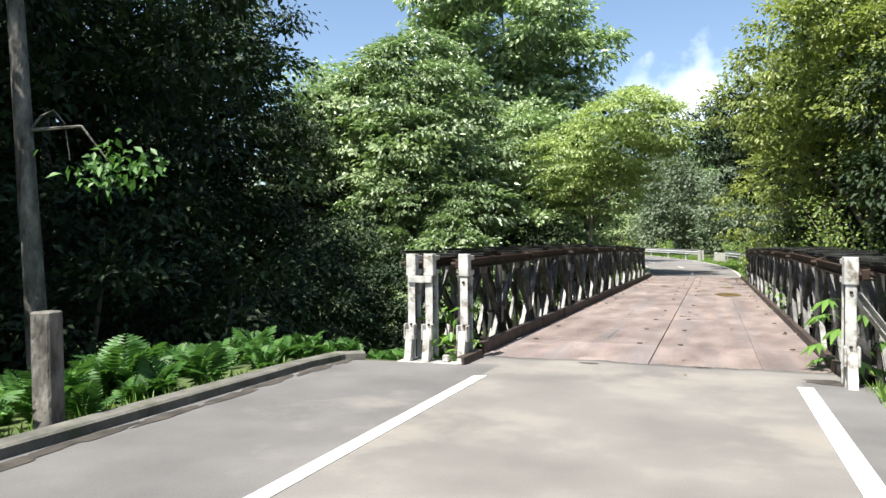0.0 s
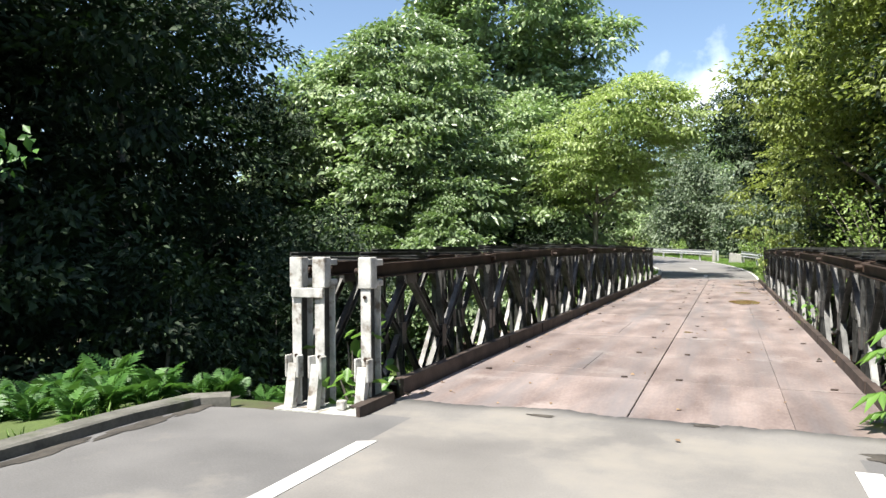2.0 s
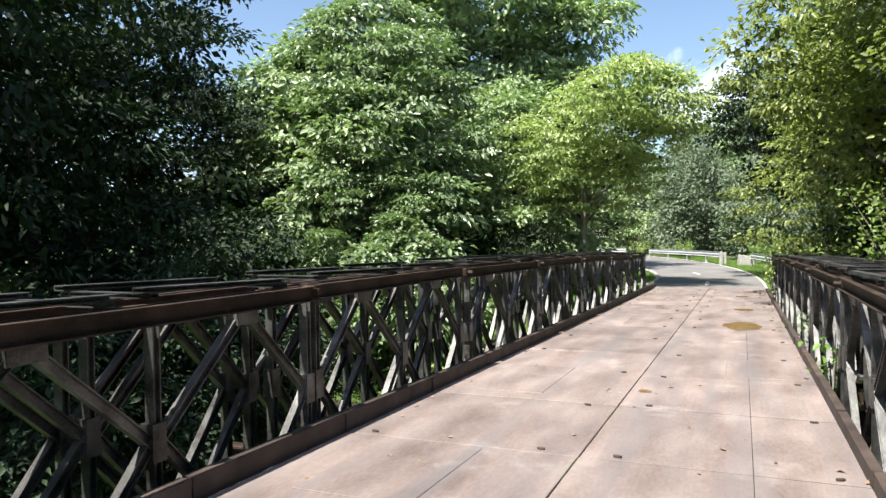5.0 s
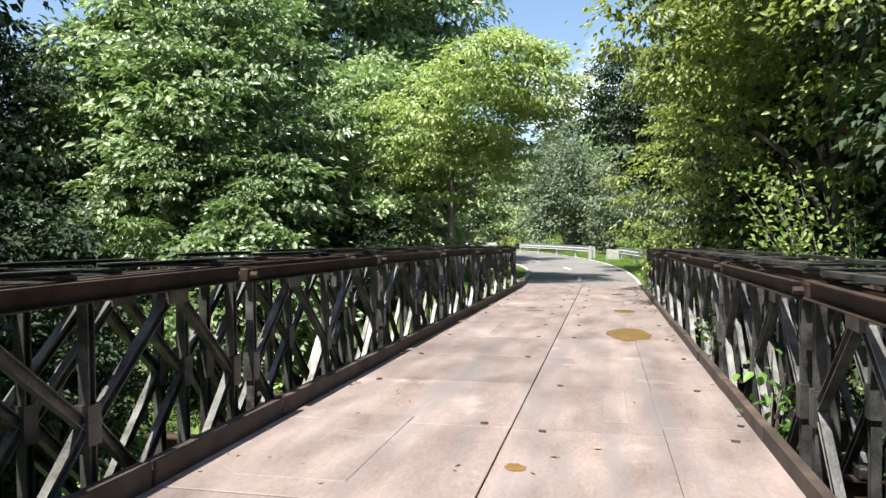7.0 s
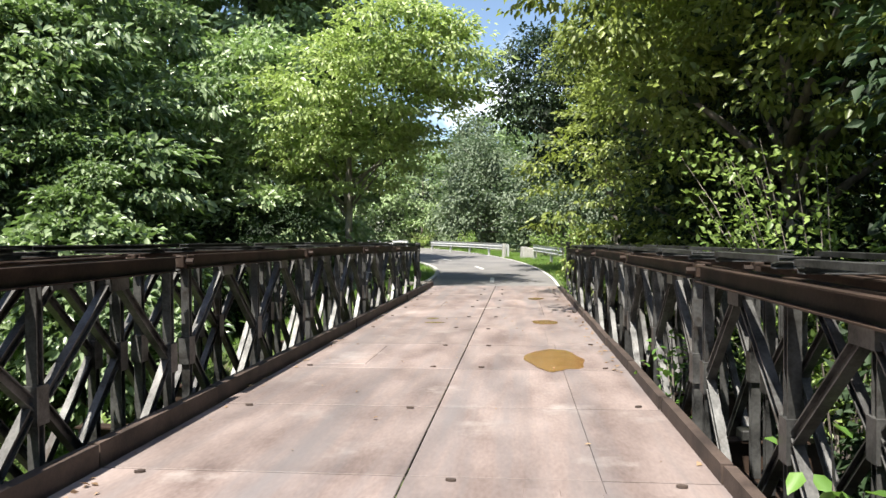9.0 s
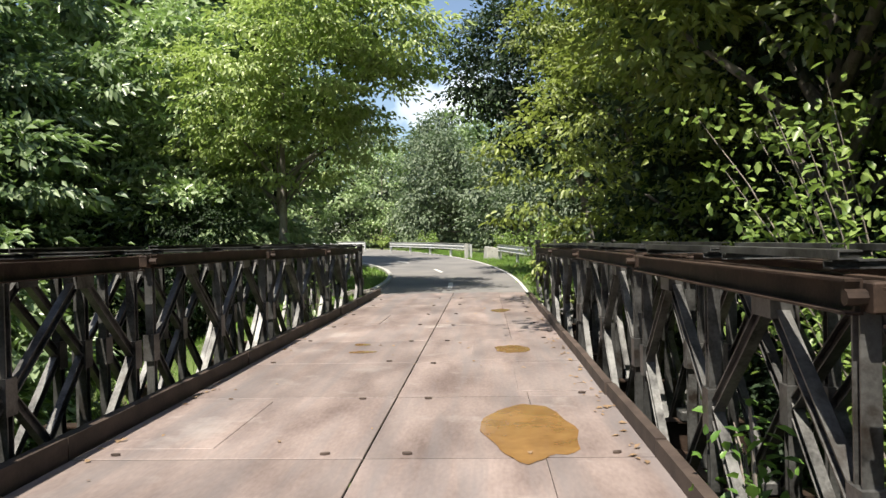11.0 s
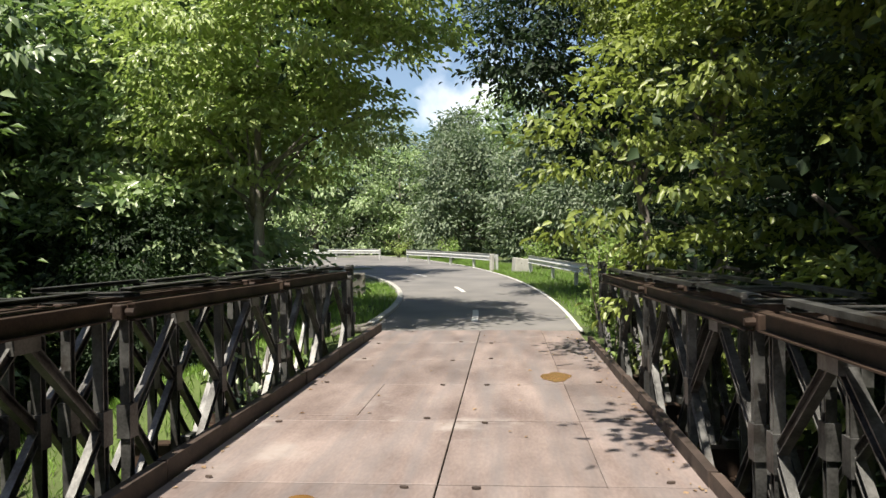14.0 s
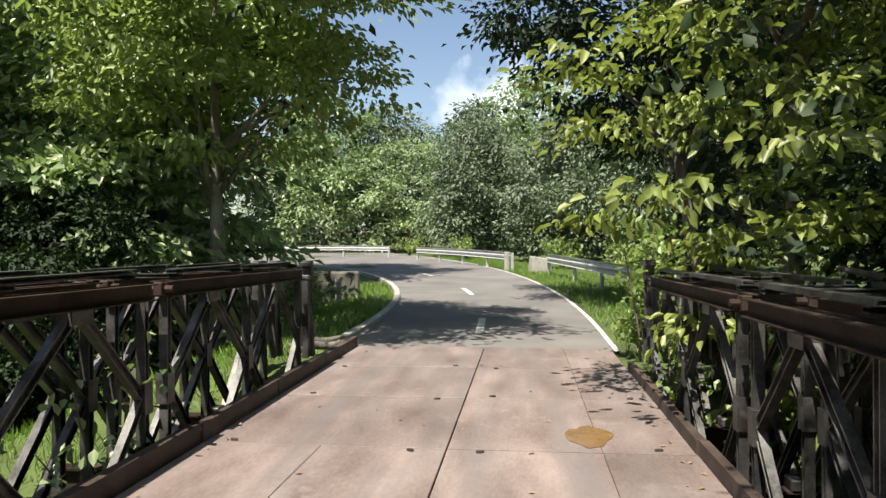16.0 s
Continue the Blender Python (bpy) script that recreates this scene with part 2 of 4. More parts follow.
def tube(bm, pts, radii, seg=8, rough=0.0, rng=None):
    rings = []
    for i, p in enumerate(pts):
        p = Vector(p)
        d = (Vector(pts[min(i + 1, len(pts) - 1)]) - Vector(pts[max(i - 1, 0)])).normalized()
        a = d.cross(Vector((0.31, 0.95, 0.05))).normalized()
        b = d.cross(a)
        ring = []
        for k in range(seg):
            w = 2 * math.pi * k / seg
            r = radii[i] * (1 + (rng.uniform(-rough, rough) if rng else 0))
            ring.append(bm.verts.new(p + (a * math.cos(w) + b * math.sin(w)) * r))
        rings.append(ring)
    for r0, r1 in zip(rings, rings[1:]):
        for k in range(seg):
            bm.faces.new((r0[k], r0[(k + 1) % seg], r1[(k + 1) % seg], r1[k]))
    bm.faces.new(rings[0][::-1])
    bm.faces.new(rings[-1])


def unit(v):
    return v / np.maximum(np.linalg.norm(v, axis=1, keepdims=True), 1e-9)


def leaf_mesh(name, base, along, normal, size, material, width=0.5, fold=0.16, fine=False):
    """Many leaves in one mesh: each is a pointed, folded blade from base along its direction; fine ones have a rounder outline."""
    n = len(base)
    along = unit(along)
    side = unit(np.cross(along, normal))
    normal = np.cross(side, along)
    s = size[:, None]
    tip = base + along * s - normal * s * 0.12

    def edge(f, w):
        return base + along * s * f + side * s * width * w + normal * s * fold * abs(w) * 2

    ring = [base, edge(0.3, -0.5), edge(0.65, -0.42), tip, edge(0.65, 0.42), edge(0.3, 0.5)] if fine else [base, edge(0.45, -0.5), tip, edge(0.45, 0.5)]
    fan = [(0, 1, 2), (0, 2, 3), (0, 3, 4), (0, 4, 5)] if fine else [(0, 1, 2), (0, 2, 3)]
    v, f = len(ring), len(fan)
    me = bpy.data.meshes.new(name)
    me.vertices.add(v * n)
    me.loops.add(3 * f * n)
    me.polygons.add(f * n)
    me.vertices.foreach_set("co", np.stack(ring, axis=1).reshape(-1, 3).astype(np.float32).ravel())
    k = np.arange(n)[:, None] * v
    me.loops.foreach_set("vertex_index", (k + np.array(fan).reshape(1, -1)).ravel().astype(np.int32))
    me.polygons.foreach_set("loop_start", (np.arange(f * n) * 3).astype(np.int32))
    me.update(calc_edges=True)
    me.materials.append(material)
    return me


def ball_dirs(rng, n):
    return unit(rng.normal(size=(n, 3)))


def crown_leaves(rng, lobes, clumps, per, leaf, clump_r, flat=0.2, tilt=0.55):
    """Places, directions, normals and sizes of leaves set in clumps over the outside of round lobes."""
    c = np.array([l[:3] for l in lobes])
    r = np.array([l[3] for l in lobes])
    pick = rng.choice(len(lobes), size=clumps * 2, p=r ** 2 / (r ** 2).sum())
    d = unit(ball_dirs(rng, clumps * 2) + np.array([0, 0, 0.35]))
    p = c[pick] + d * (r[pick] * rng.uniform(0.78, 1.08, clumps * 2))[:, None] * np.array([1, 1, 0.9])
    inside = np.zeros(len(p), bool)
    for k in range(len(lobes)):
        inside |= (np.linalg.norm(p - c[k], axis=1) < 0.72 * r[k]) & (pick != k)
    keep = ~inside
    p, d = p[keep][:clumps], d[keep][:clumps]
    n = len(p) * per
    cp, cd = np.repeat(p, per, axis=0), np.repeat(d, per, axis=0)
    off = rng.normal(size=(n, 3)) * clump_r * 0.37 * np.array([1, 1, flat])
    off[:, 2] -= 0.18 * np.linalg.norm(off[:, :2], axis=1)
    base = cp + off
    along = cd * 0.5 + 1.3 * off / clump_r + rng.normal(size=(n, 3)) * 0.4 + np.array([0, 0, -0.3])
    spray_tilt = np.repeat(rng.normal(size=(len(p), 3)) * 0.35, per, axis=0)
    normal = np.array([-0.08, -0.3, 0.95]) + cd * tilt + spray_tilt + rng.normal(size=(n, 3)) * 0.3
    return base, along, normal, leaf * rng.uniform(0.6, 1.25, n)


def make_tree(name, seed, height, radius, leaf_mat, bark, label, leaves=22000, leaf=0.24, lean=(0, 0), low=0.3, trunk_r=0.2, lobe_n=24, squash=1.0, core=0.7, per=60, flat=0.26, lob=(0.2, 0.36), tilt=0.55, taper=0.0, inner=1.1, fine=False):
    """A tree standing at the origin: tapered trunk with limbs, inner leaves coloured as shade and a crown of leaf
    clumps.
    """
    rng = np.random.default_rng(seed)
    root = thing(name, Matrix(), label, "tree", "trees")
    lobes = []
    z0, z1 = height * low, height
    for k in range(lobe_n):
        f = (k + 0.5) / lobe_n
        a = k * 2.4 + rng.uniform(-0.5, 0.5)
        prof = math.sin(math.pi * (0.14 + 0.80 * f)) ** 0.7 * (1 - taper * max(0.0, f - 0.35))
        rad = radius * prof * rng.uniform(0.45, 0.88) * (0.2 if k == lobe_n - 1 else 1)
        lr = radius * rng.uniform(*lob)
        lobes.append((math.cos(a) * rad + lean[0] * f, math.sin(a) * rad * squash + lean[1] * f, z0 + lr * 0.6 + (z1 - z0 - lr * 1.5) * f, lr))
    lobes.append((lean[0] * 0.5, lean[1] * 0.5, (z0 + z1) / 2, radius * 0.5))
    lobes.append((lean[0] * 0.25, lean[1] * 0.25, z0 + (z1 - z0) * 0.25, radius * 0.5))
    bm = bmesh.new()
    pts = [(lean[0] * 0.3 * f ** 2 + 0.12 * math.sin(5 * f + seed), lean[1] * 0.3 * f ** 2 + 0.1 * math.cos(4 * f + seed), -0.4 + (height * 0.8 + 0.4) * f) for f in (0, 0.08, 0.2, 0.35, 0.5, 0.65, 0.8, 1)]
    tube(bm, pts, [trunk_r * q for q in (1.5, 1.1, 0.95, 0.85, 0.7, 0.5, 0.3, 0.1)], 9, 0.08, rng)
    for k, (x, y, z, lr) in enumerate(lobes[:9]):
        zb = min(max(z - lr - 0.6, height * 0.15), height * 0.55)
        f = (zb + 0.4) / (height * 0.8 + 0.4)
        sx, sy = lean[0] * 0.3 * f ** 2, lean[1] * 0.3 * f ** 2
        tube(bm, [(sx, sy, zb), ((sx + x) * 0.5, (sy + y) * 0.5, zb * 0.45 + z * 0.55), (x, y, z)], [trunk_r * 0.42, trunk_r * 0.28, trunk_r * 0.1], 6, 0.05, rng)
    part("trunk", bm, bark, root, "", True)
    # inner leaves take the near-black colour, painting the shade inside the crown
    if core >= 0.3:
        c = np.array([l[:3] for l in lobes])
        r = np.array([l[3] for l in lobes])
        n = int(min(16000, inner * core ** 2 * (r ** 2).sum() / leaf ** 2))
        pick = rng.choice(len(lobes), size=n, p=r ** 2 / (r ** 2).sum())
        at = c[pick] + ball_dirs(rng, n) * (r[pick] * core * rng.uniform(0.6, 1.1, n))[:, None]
        me = leaf_mesh("inner_leaves", at, rng.normal(size=(n, 3)) + np.array([0, 0, -0.3]), np.array([0, 0, 0.6]) + rng.normal(size=(n, 3)), leaf * rng.uniform(1.1, 2.0, n), LEAF_SHADE, 0.6, 0.1)
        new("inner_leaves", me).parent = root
    me = leaf_mesh("crown", *crown_leaves(rng, lobes, leaves // per, per, leaf, (0.95 * leaf / 0.24) ** 0.7, flat, tilt), leaf_mat, 0.5, 0.16, fine)
    ob = new("crown", me)
    ob.parent = root
    return root


def smooth01(a, b, x):
    t = min(1, max(0, (x - a) / (b - a)))
    return t * t * (3 - 2 * t)


# ---- ground ----
CX, Y0, BAY, BAYS = -0.62, 7.5, 1.53, 14
Y1 = Y0 + BAY * BAYS
LEFT_EDGE, RIGHT_EDGE = -2.25, 1.0


def road_mid(y):
    """The middle of the road beyond the bridge, which bends to the left."""
    return CX - 0.0042 * max(0, y - 31) ** 2


def height(x, y):
    far = 0.017 * max(0, y - 31)
    gully = smooth01(Y0 - 0.2, Y0 + 3.0, y) * (1 - smooth01(Y1 - 4.5, Y1 - 0.1, y))
    z = far - 2.9 * gully
    if y < Y0 + 3:
        z -= 0.9 * smooth01(3.6, 9, -x) * (1 - gully)
        z -= 0.5 * smooth01(2.2, 6, x) * (1 - gully)
    if y > Y1 - 8:
        z -= 1.6 * smooth01(3.2, 8.5, -(x - road_mid(y) + CX)) * (1 - gully) * (1 - smooth01(36, 44, y))
    z += 0.16 * noise.noise(Vector((x * 0.35, y * 0.35, 0))) * smooth01(3.2, 4.5, abs(x - road_mid(y)))
    return z - 0.05


def ground_sheet():
    bm = bmesh.new()
    xs = [-300, -120, -60, -35, -25] + [-20 + 0.5 * i for i in range(81)] + [25, 35, 60, 120, 300]
    ys = [-300, -100, -40, -20, -10] + [-6 + 0.5 * i for i in range(157)] + [78, 90, 120, 180, 300, 500]
    grid = [[bm.verts.new((x, y, height(x, y))) for x in xs] for y in ys]
    for j in range(len(ys) - 1):
        for i in range(len(xs) - 1):
            bm.faces.new((grid[j][i], grid[j][i + 1], grid[j + 1][i + 1], grid[j + 1][i]))
    return tagged(part("ground", bm, SOIL, None, "", True), "grassy earth and leaf litter falling to a gully", "ground", "", "structure")


ground = ground_sheet()


def slab(name, outline, z_top, thick, material, label, category, kind="structure"):
    bm = bmesh.new()
    top = [bm.verts.new((x, y, z_top)) for x, y in outline]
    bot = [bm.verts.new((x, y, z_top - thick)) for x, y in outline]
    bm.faces.new(top)
    bm.faces.new(bot[::-1])
    n = len(top)
    for i in range(n):
        bm.faces.new((top[i], bot[i], bot[(i + 1) % n], top[(i + 1) % n]))
    return tagged(part(name, bm, material), label, category, "", kind)


def strip(name, ys, left, right, lift, thick, material, label, category, kind="structure"):
    """A band of road that follows the ground's slope."""
    bm = bmesh.new()
    rows = []
    for y in ys:
        z = 0.017 * max(0, y - 31) + lift
        rows.append([bm.verts.new((left(y), y, z)), bm.verts.new((right(y), y, z)), bm.verts.new((right(y), y, z - thick)), bm.verts.new((left(y), y, z - thick))])
    for a, b in zip(rows, rows[1:]):
        for i in range(4):
            bm.faces.new((a[i], a[(i + 1) % 4], b[(i + 1) % 4], b[i]))
    bm.faces.new(rows[0])
    bm.faces.new(rows[-1][::-1])
    return tagged(part(name, bm, material), label, category, "", kind)


slab("road_1", [(-1.936, -14), (0.645, -14), (0.67, Y0 - 0.004), (-1.896, Y0 - 0.004)], 0.0, 0.2, ASPHALT, "worn tan-grey asphalt road before the bridge", "road")
slab("road_shoulder_1", [(-3.5, -14), (-1.936, -14), (-1.896, Y0 - 0.004), (-2.12, Y0 - 0.004), (-2.2, 7.0), (-3.1, 6.95), (-3.5, 6.85)], 0.0, 0.2, SHOULDER, "grey asphalt road edge outside the white line", "road")
slab("road_shoulder_2", [(0.645, -14), (3.6, -14), (3.6, 3), (2.6, 6.0), (1.15, 7.0), (1.0, Y0 - 0.004), (0.67, Y0 - 0.004)], 0.0, 0.2, SHOULDER, "grey asphalt road edge outside the white line", "road")
slab("line_left", [(-1.985, -12), (-1.88, -12), (-1.84, 6.5), (-1.945, 6.45)], 0.005, 0.004, LINE_PAINT, "white painted edge line on the asphalt", "road marking")
slab("line_right", [(0.58, -12), (0.71, -12), (0.73, 6.85), (0.61, 6.85)], 0.005, 0.004, LINE_PAINT, "white painted edge line on the asphalt", "road marking")
far_ys = [Y1 + 1.404 + 0.8 * i for i in range(64)]


def far_left(y):
    return -2.5 - 0.0165 * max(0, y - 32.5) ** 2 if y < 50 else -2.5 - 0.0165 * 17.5 ** 2 - (y - 50) * 1.2


def far_right(y):
    return 1.1 + max(0, 1 - (y - Y1) / 2) * 0.0 - 0.0065 * max(0, y - 31.5) ** 2


strip("road_2", far_ys, far_left, far_right, 0.0, 0.15, FAR_ASPHALT, "grey asphalt road bending away beyond the bridge", "road")
strip("line_far", [30.2 + 0.6 * i for i in range(75)], lambda y: far_right(y) - 0.07, lambda y: far_right(y), 0.006, 0.004, LINE_PAINT, "white painted edge line along the bend", "road marking")


def dash(y0, y1):
    strip("centre_dash", [y0, (y0 + y1) / 2, y1], lambda y: -0.8 - 0.0125 * max(0, y - 31.5) ** 2, lambda y: -0.68 - 0.0125 * max(0, y - 31.5) ** 2, 0.006, 0.004, LINE_PAINT, "short white centre-line dash on the asphalt", "road marking")


for y0 in (31.7, 38.2, 45.5, 53.5):
    dash(y0, y0 + 1.9)


def kerb_line(name, pts, w, h, material, label, lift=0.0):
    bm = bmesh.new()
    rows = []
    for i, (x, y) in enumerate(pts):
        a, b = Vector((*pts[max(i - 1, 0)], 0)), Vector((*pts[min(i + 1, len(pts) - 1)], 0))
        d = (b - a).normalized()
        s = Vector((d.y, -d.x, 0)) * w / 2
        z = 0.017 * max(0, y - 31) + lift
        wob = 0.012 * noise.noise(Vector((x * 2, y * 2, 1)))
        p = Vector((x + wob, y, z))
        rows.append([bm.verts.new(q) for q in (p - s + Vector((0, 0, -0.15)), p - s + Vector((0, 0, h - 0.012)), p - s * 0.8 + Vector((0, 0, h + wob)), p + s * 0.8 + Vector((0, 0, h + wob)), p + s + Vector((0, 0, h - 0.012)), p + s + Vector((0, 0, -0.15)))])
    for a, b in zip(rows, rows[1:]):
        for i in range(5):
            bm.faces.new((a[i], a[i + 1], b[i + 1], b[i]))
    bm.faces.new(rows[0])
    bm.faces.new(rows[-1])
    return tagged(part(name, bm, material), label, "kerb", "", "structure")


kerb_line("kerb_1", [(-3.58, -13 + 0.45 * i) for i in range(44)] + [(-3.5, 6.9), (-3.3, 7.05)], 0.17, 0.07, CONCRETE, "mossy grey concrete kerb beside the ferns")
kerb_line("kerb_2", [(far_left(30.5 + 0.5 * i) - 0.07, 30.5 + 0.5 * i) for i in range(42)], 0.14, 0.07, PALE_CONCRETE, "whitewashed concrete kerb round the grass corner")


def dirt_patch(x, y, rx, ry, turn, seed, label):
    """Grit and broken asphalt lying thinly on the road."""
    bm = bmesh.new()
    vs = []
    for k in range(36):
        a = 2 * math.pi * k / 36
        r = 1 + 0.55 * noise.noise(Vector((math.cos(a) * 2.5 + seed, math.sin(a) * 2.5, seed)))
        vs.append(bm.verts.new((rx * r * math.cos(a), ry * r * math.sin(a), 0.0)))
    c = bm.verts.new((0, 0, 0.006))
    for k in range(36):
        bm.faces.new((vs[k], vs[(k + 1) % 36], c))
    bm.transform(pose(x, y, 0.004, 0, 0, turn))
    return tagged(part("dirt_patch", bm, DIRT), label, "dirt", "dirt on the asphalt")


for k in range(9):
    dirt_patch(-3.42 + 0.02 * (k % 3), 1.9 + 0.62 * k, 0.06, 0.34, 1, k + 0.3, "dark grit and earth washed along the kerb")
dirt_patch(0.9, 7.15, 0.22, 0.12, -20, 31.2, "dark grit at the start of the deck")

def asphalt_lip():
    """The worn end of the asphalt, feathered out over the first deck plates."""
    bm = bmesh.new()
    rows = []
    for k in range(81):
        x = -2.2 + 3.18 * k / 80
        y = 7.6 + 0.09 * noise.noise(Vector((x * 1.4, 3.1, 0))) + 0.05 * noise.noise(Vector((x * 6.0, 0.7, 0))) + 0.03 * noise.noise(Vector((x * 19.0, 0.2, 0)))
        rows.append([bm.verts.new((x, 7.1, 0.0)), bm.verts.new((x, y - 0.2, 0.011)), bm.verts.new((x, y, 0.0075)), bm.verts.new((x, y, 0.0))])
    for a, b in zip(rows, rows[1:]):
        for i in range(3):
            bm.faces.new((a[i], a[i + 1], b[i + 1], b[i]))
    return tagged(part("road_lip", bm, ASPHALT, None, "", True), "ragged worn asphalt edge lapping onto the deck", "road", "", "structure")


asphalt_lip()
dirt_patch(-1.1, 7.42, 0.09, 0.03, 0, 12.4, "dark broken pit in the asphalt edge").location.z = 0.009
dirt_patch(-0.1, 7.52, 0.08, 0.035, 10, 15.1, "dark broken pit in the asphalt edge").location.z = 0.009

# ---- abutments ----
def abutment(name, y0, y1):
    bm = bmesh.new()
    box(bm, -3.3, 2.1, y0, y1, -3.2, -0.5, 0.03)
    tagged(part(name, bm, CONCRETE), "mossy concrete bridge abutment under the deck end", "abutment", "", "structure")


abutment("wall_south", Y0 - 0.9, Y0 + 0.2)
abutment("wall_north", Y1 - 0.2, Y1 + 1.6)

# ---- bridge trusses ----
PANEL, TOP, TALL = 2 * BAY, 1.07, 1.55


def bailey_panel(label):
    """One lattice panel, its near end at the origin, running along y."""
    root = thing("truss_panel", Matrix(), label, "bridge panel", "truss panels of the bridge")
    zt, zb = -0.05, -TALL + 0.05
    for nm, z, mt in (("top_chord", zt, CHORD), ("bottom_chord", zb, CHORD)):
        bm = bmesh.new()
        for sgn in (-1, 1):
            sweep(bm, [(sgn * (0.055 + a), b) for a, b in channel(0.05, 0.104)] if sgn > 0 else [(-0.055 - a, b) for a, b in channel(0.05, 0.104)], (0, 0.012, z), (0, PANEL - 0.012, z))
        box(bm, -0.03, 0.03, -0.05, 0.05, z - 0.045, z + 0.045, 0.006)
        part(nm, bm, mt, root, "rusty brown double-channel chord")
    for y in (0.06, PANEL / 2, PANEL - 0.06):
        bm = bmesh.new()
        sweep(bm, i_beam(0.06, 0.055), (0, y, zb + 0.05), (0, y, zt - 0.05), (0, 1, 0))
        box(bm, -0.042, 0.042, y - 0.05, y + 0.05, -TALL / 2 - 0.03, -TALL / 2 + 0.17)
        part("vertical", bm, STEEL, root)
    q, h = PANEL / 4, -TALL / 2 + 0.07
    for ya, yb in ((q, 0.08), (q, PANEL / 2 - 0.03), (3 * q, PANEL / 2 + 0.03), (3 * q, PANEL - 0.08)):
        for z in (zt - 0.05, zb + 0.05):
            bm = bmesh.new()
            sweep(bm, i_beam(0.05, 0.06, 0.008), (0, ya, z), (0, yb, h), (0, 0, 1))
            part("diagonal", bm, STEEL, root)
    for y in (q, 3 * q):
        for z in (zt - 0.09, zb + 0.09):
            bm = bmesh.new()
            box(bm, -0.045, 0.045, y - 0.1, y + 0.1, z - 0.04, z + 0.04)
            part("gusset", bm, STEEL, root)
    for z in (zt, zb):
        bm = bmesh.new()
        sweep(bm, [(0.024 * math.cos(k), 0.024 * math.sin(k)) for k in [i * math.pi / 4 for i in range(8)]], (-0.088, 0, z), (0.088, 0, z))
        part("pin", bm, CHORD, root)
    return root


SIDES = ((-1, -2.44, TOP + 0.05, Y0 - 0.17), (1, 1.2, TOP - 0.02, Y0 - 0.27))
GAPS = (0.0, 0.37, 0.56)


def camber(y):
    """The trusses sit a little lower towards both banks."""
    return -0.13 * max(0.0, 1 - (y - Y0) / 7.5) - 0.05 * max(0.0, (y - 23) / 6)


panel = bailey_panel("weathered grey steel lattice panel of the bridge truss")
first = True
for sgn, x0, top, start in SIDES:
    for g in GAPS:
        for k in range(BAYS // 2):
            m = pose(x0 + sgn * g, start + PANEL * k, top + 0.012 * math.sin(k * 2.1 + g * 5) + camber(Y0 + PANEL * k), math.degrees(math.atan((camber(Y0 + PANEL * (k + 1)) - camber(Y0 + PANEL * k)) / PANEL)))
            if k == 0:
                m = m @ Matrix.Translation((0, Y0 - start, 0)) @ Matrix.Diagonal((1, 1 - (Y0 - start) / PANEL, 1, 1))
            if first:
                panel.matrix_basis, first = m, False
            else:
                copy_thing(panel, m)


def bracing_frame():
    """A flat frame bolted across the tops of the trusses."""
    root = thing("bracing_frame", Matrix(), "flat weathered steel bracing frame on the truss tops", "bracing", "bracing frames on the trusses")
    for y in (-0.55, 0.55):
        bm = bmesh.new()
        sweep(bm, channel(0.06, 0.03, 0.006), (-0.34, y, 0.018), (0.34, y, 0.018))
        part("cross_bar", bm, STEEL, root)
    for x in (-0.3, 0.3):
        bm = bmesh.new()
        sweep(bm, channel(0.075, 0.03, 0.006), (x, -0.62, 0.05), (x, 0.62, 0.05))
        part("long_bar", bm, STEEL, root)
    return root


frame_1 = bracing_frame()
first = True
for sgn, x0, top, start in SIDES:
    for k in range(BAYS // 2):
        for f in (0.27, 0.73):
            m = pose(x0 + sgn * 0.36, start + PANEL * (k + f), top + 0.014 + camber(Y0 + PANEL * (k + f)), 0, 0, 2 * math.sin(k * 3 + f * 7))
            if first:
                frame_1.matrix_basis, first = m, False
            else:
                copy_thing(frame_1, m)


def transom_thing():
    """A cross girder under the deck."""
    root = thing("transom", Matrix(), "rusty steel cross girder under the deck", "girder", "cross girders")
    bm = bmesh.new()
    sweep(bm, i_beam(0.12, 0.25, 0.014), (-2.75, 0, 0), (2.75, 0, 0))
    part("girder", bm, CHORD, root)
    for s in (-1, 1):
        bm = bmesh.new()
        box(bm, s * 2.2 - 0.05, s * 2.2 + 0.05, -0.07, 0.07, 0.125, 0.2, 0.01)
        part("clamp", bm, STEEL, root)
    return root


tr = transom_thing()
tr.matrix_basis = pose(CX, Y0 + 0.25, -0.315)
for k in range(1, BAYS + 1):
    copy_thing(tr, pose(CX, Y0 + BAY * k - (0.2 if k == BAYS else 0), -0.315))


def stringer(x):
    bm = bmesh.new()
    sweep(bm, i_beam(0.08, 0.15, 0.01), (x, Y0 + 0.02, -0.1), (x, Y1 - 0.02, -0.1))
    return tagged(part("stringer", bm, CHORD), "long rusty steel stringer beneath the deck plates", "girder", "deck stringers")


for k in range(6):
    stringer(LEFT_EDGE + 0.15 + k * 0.59)


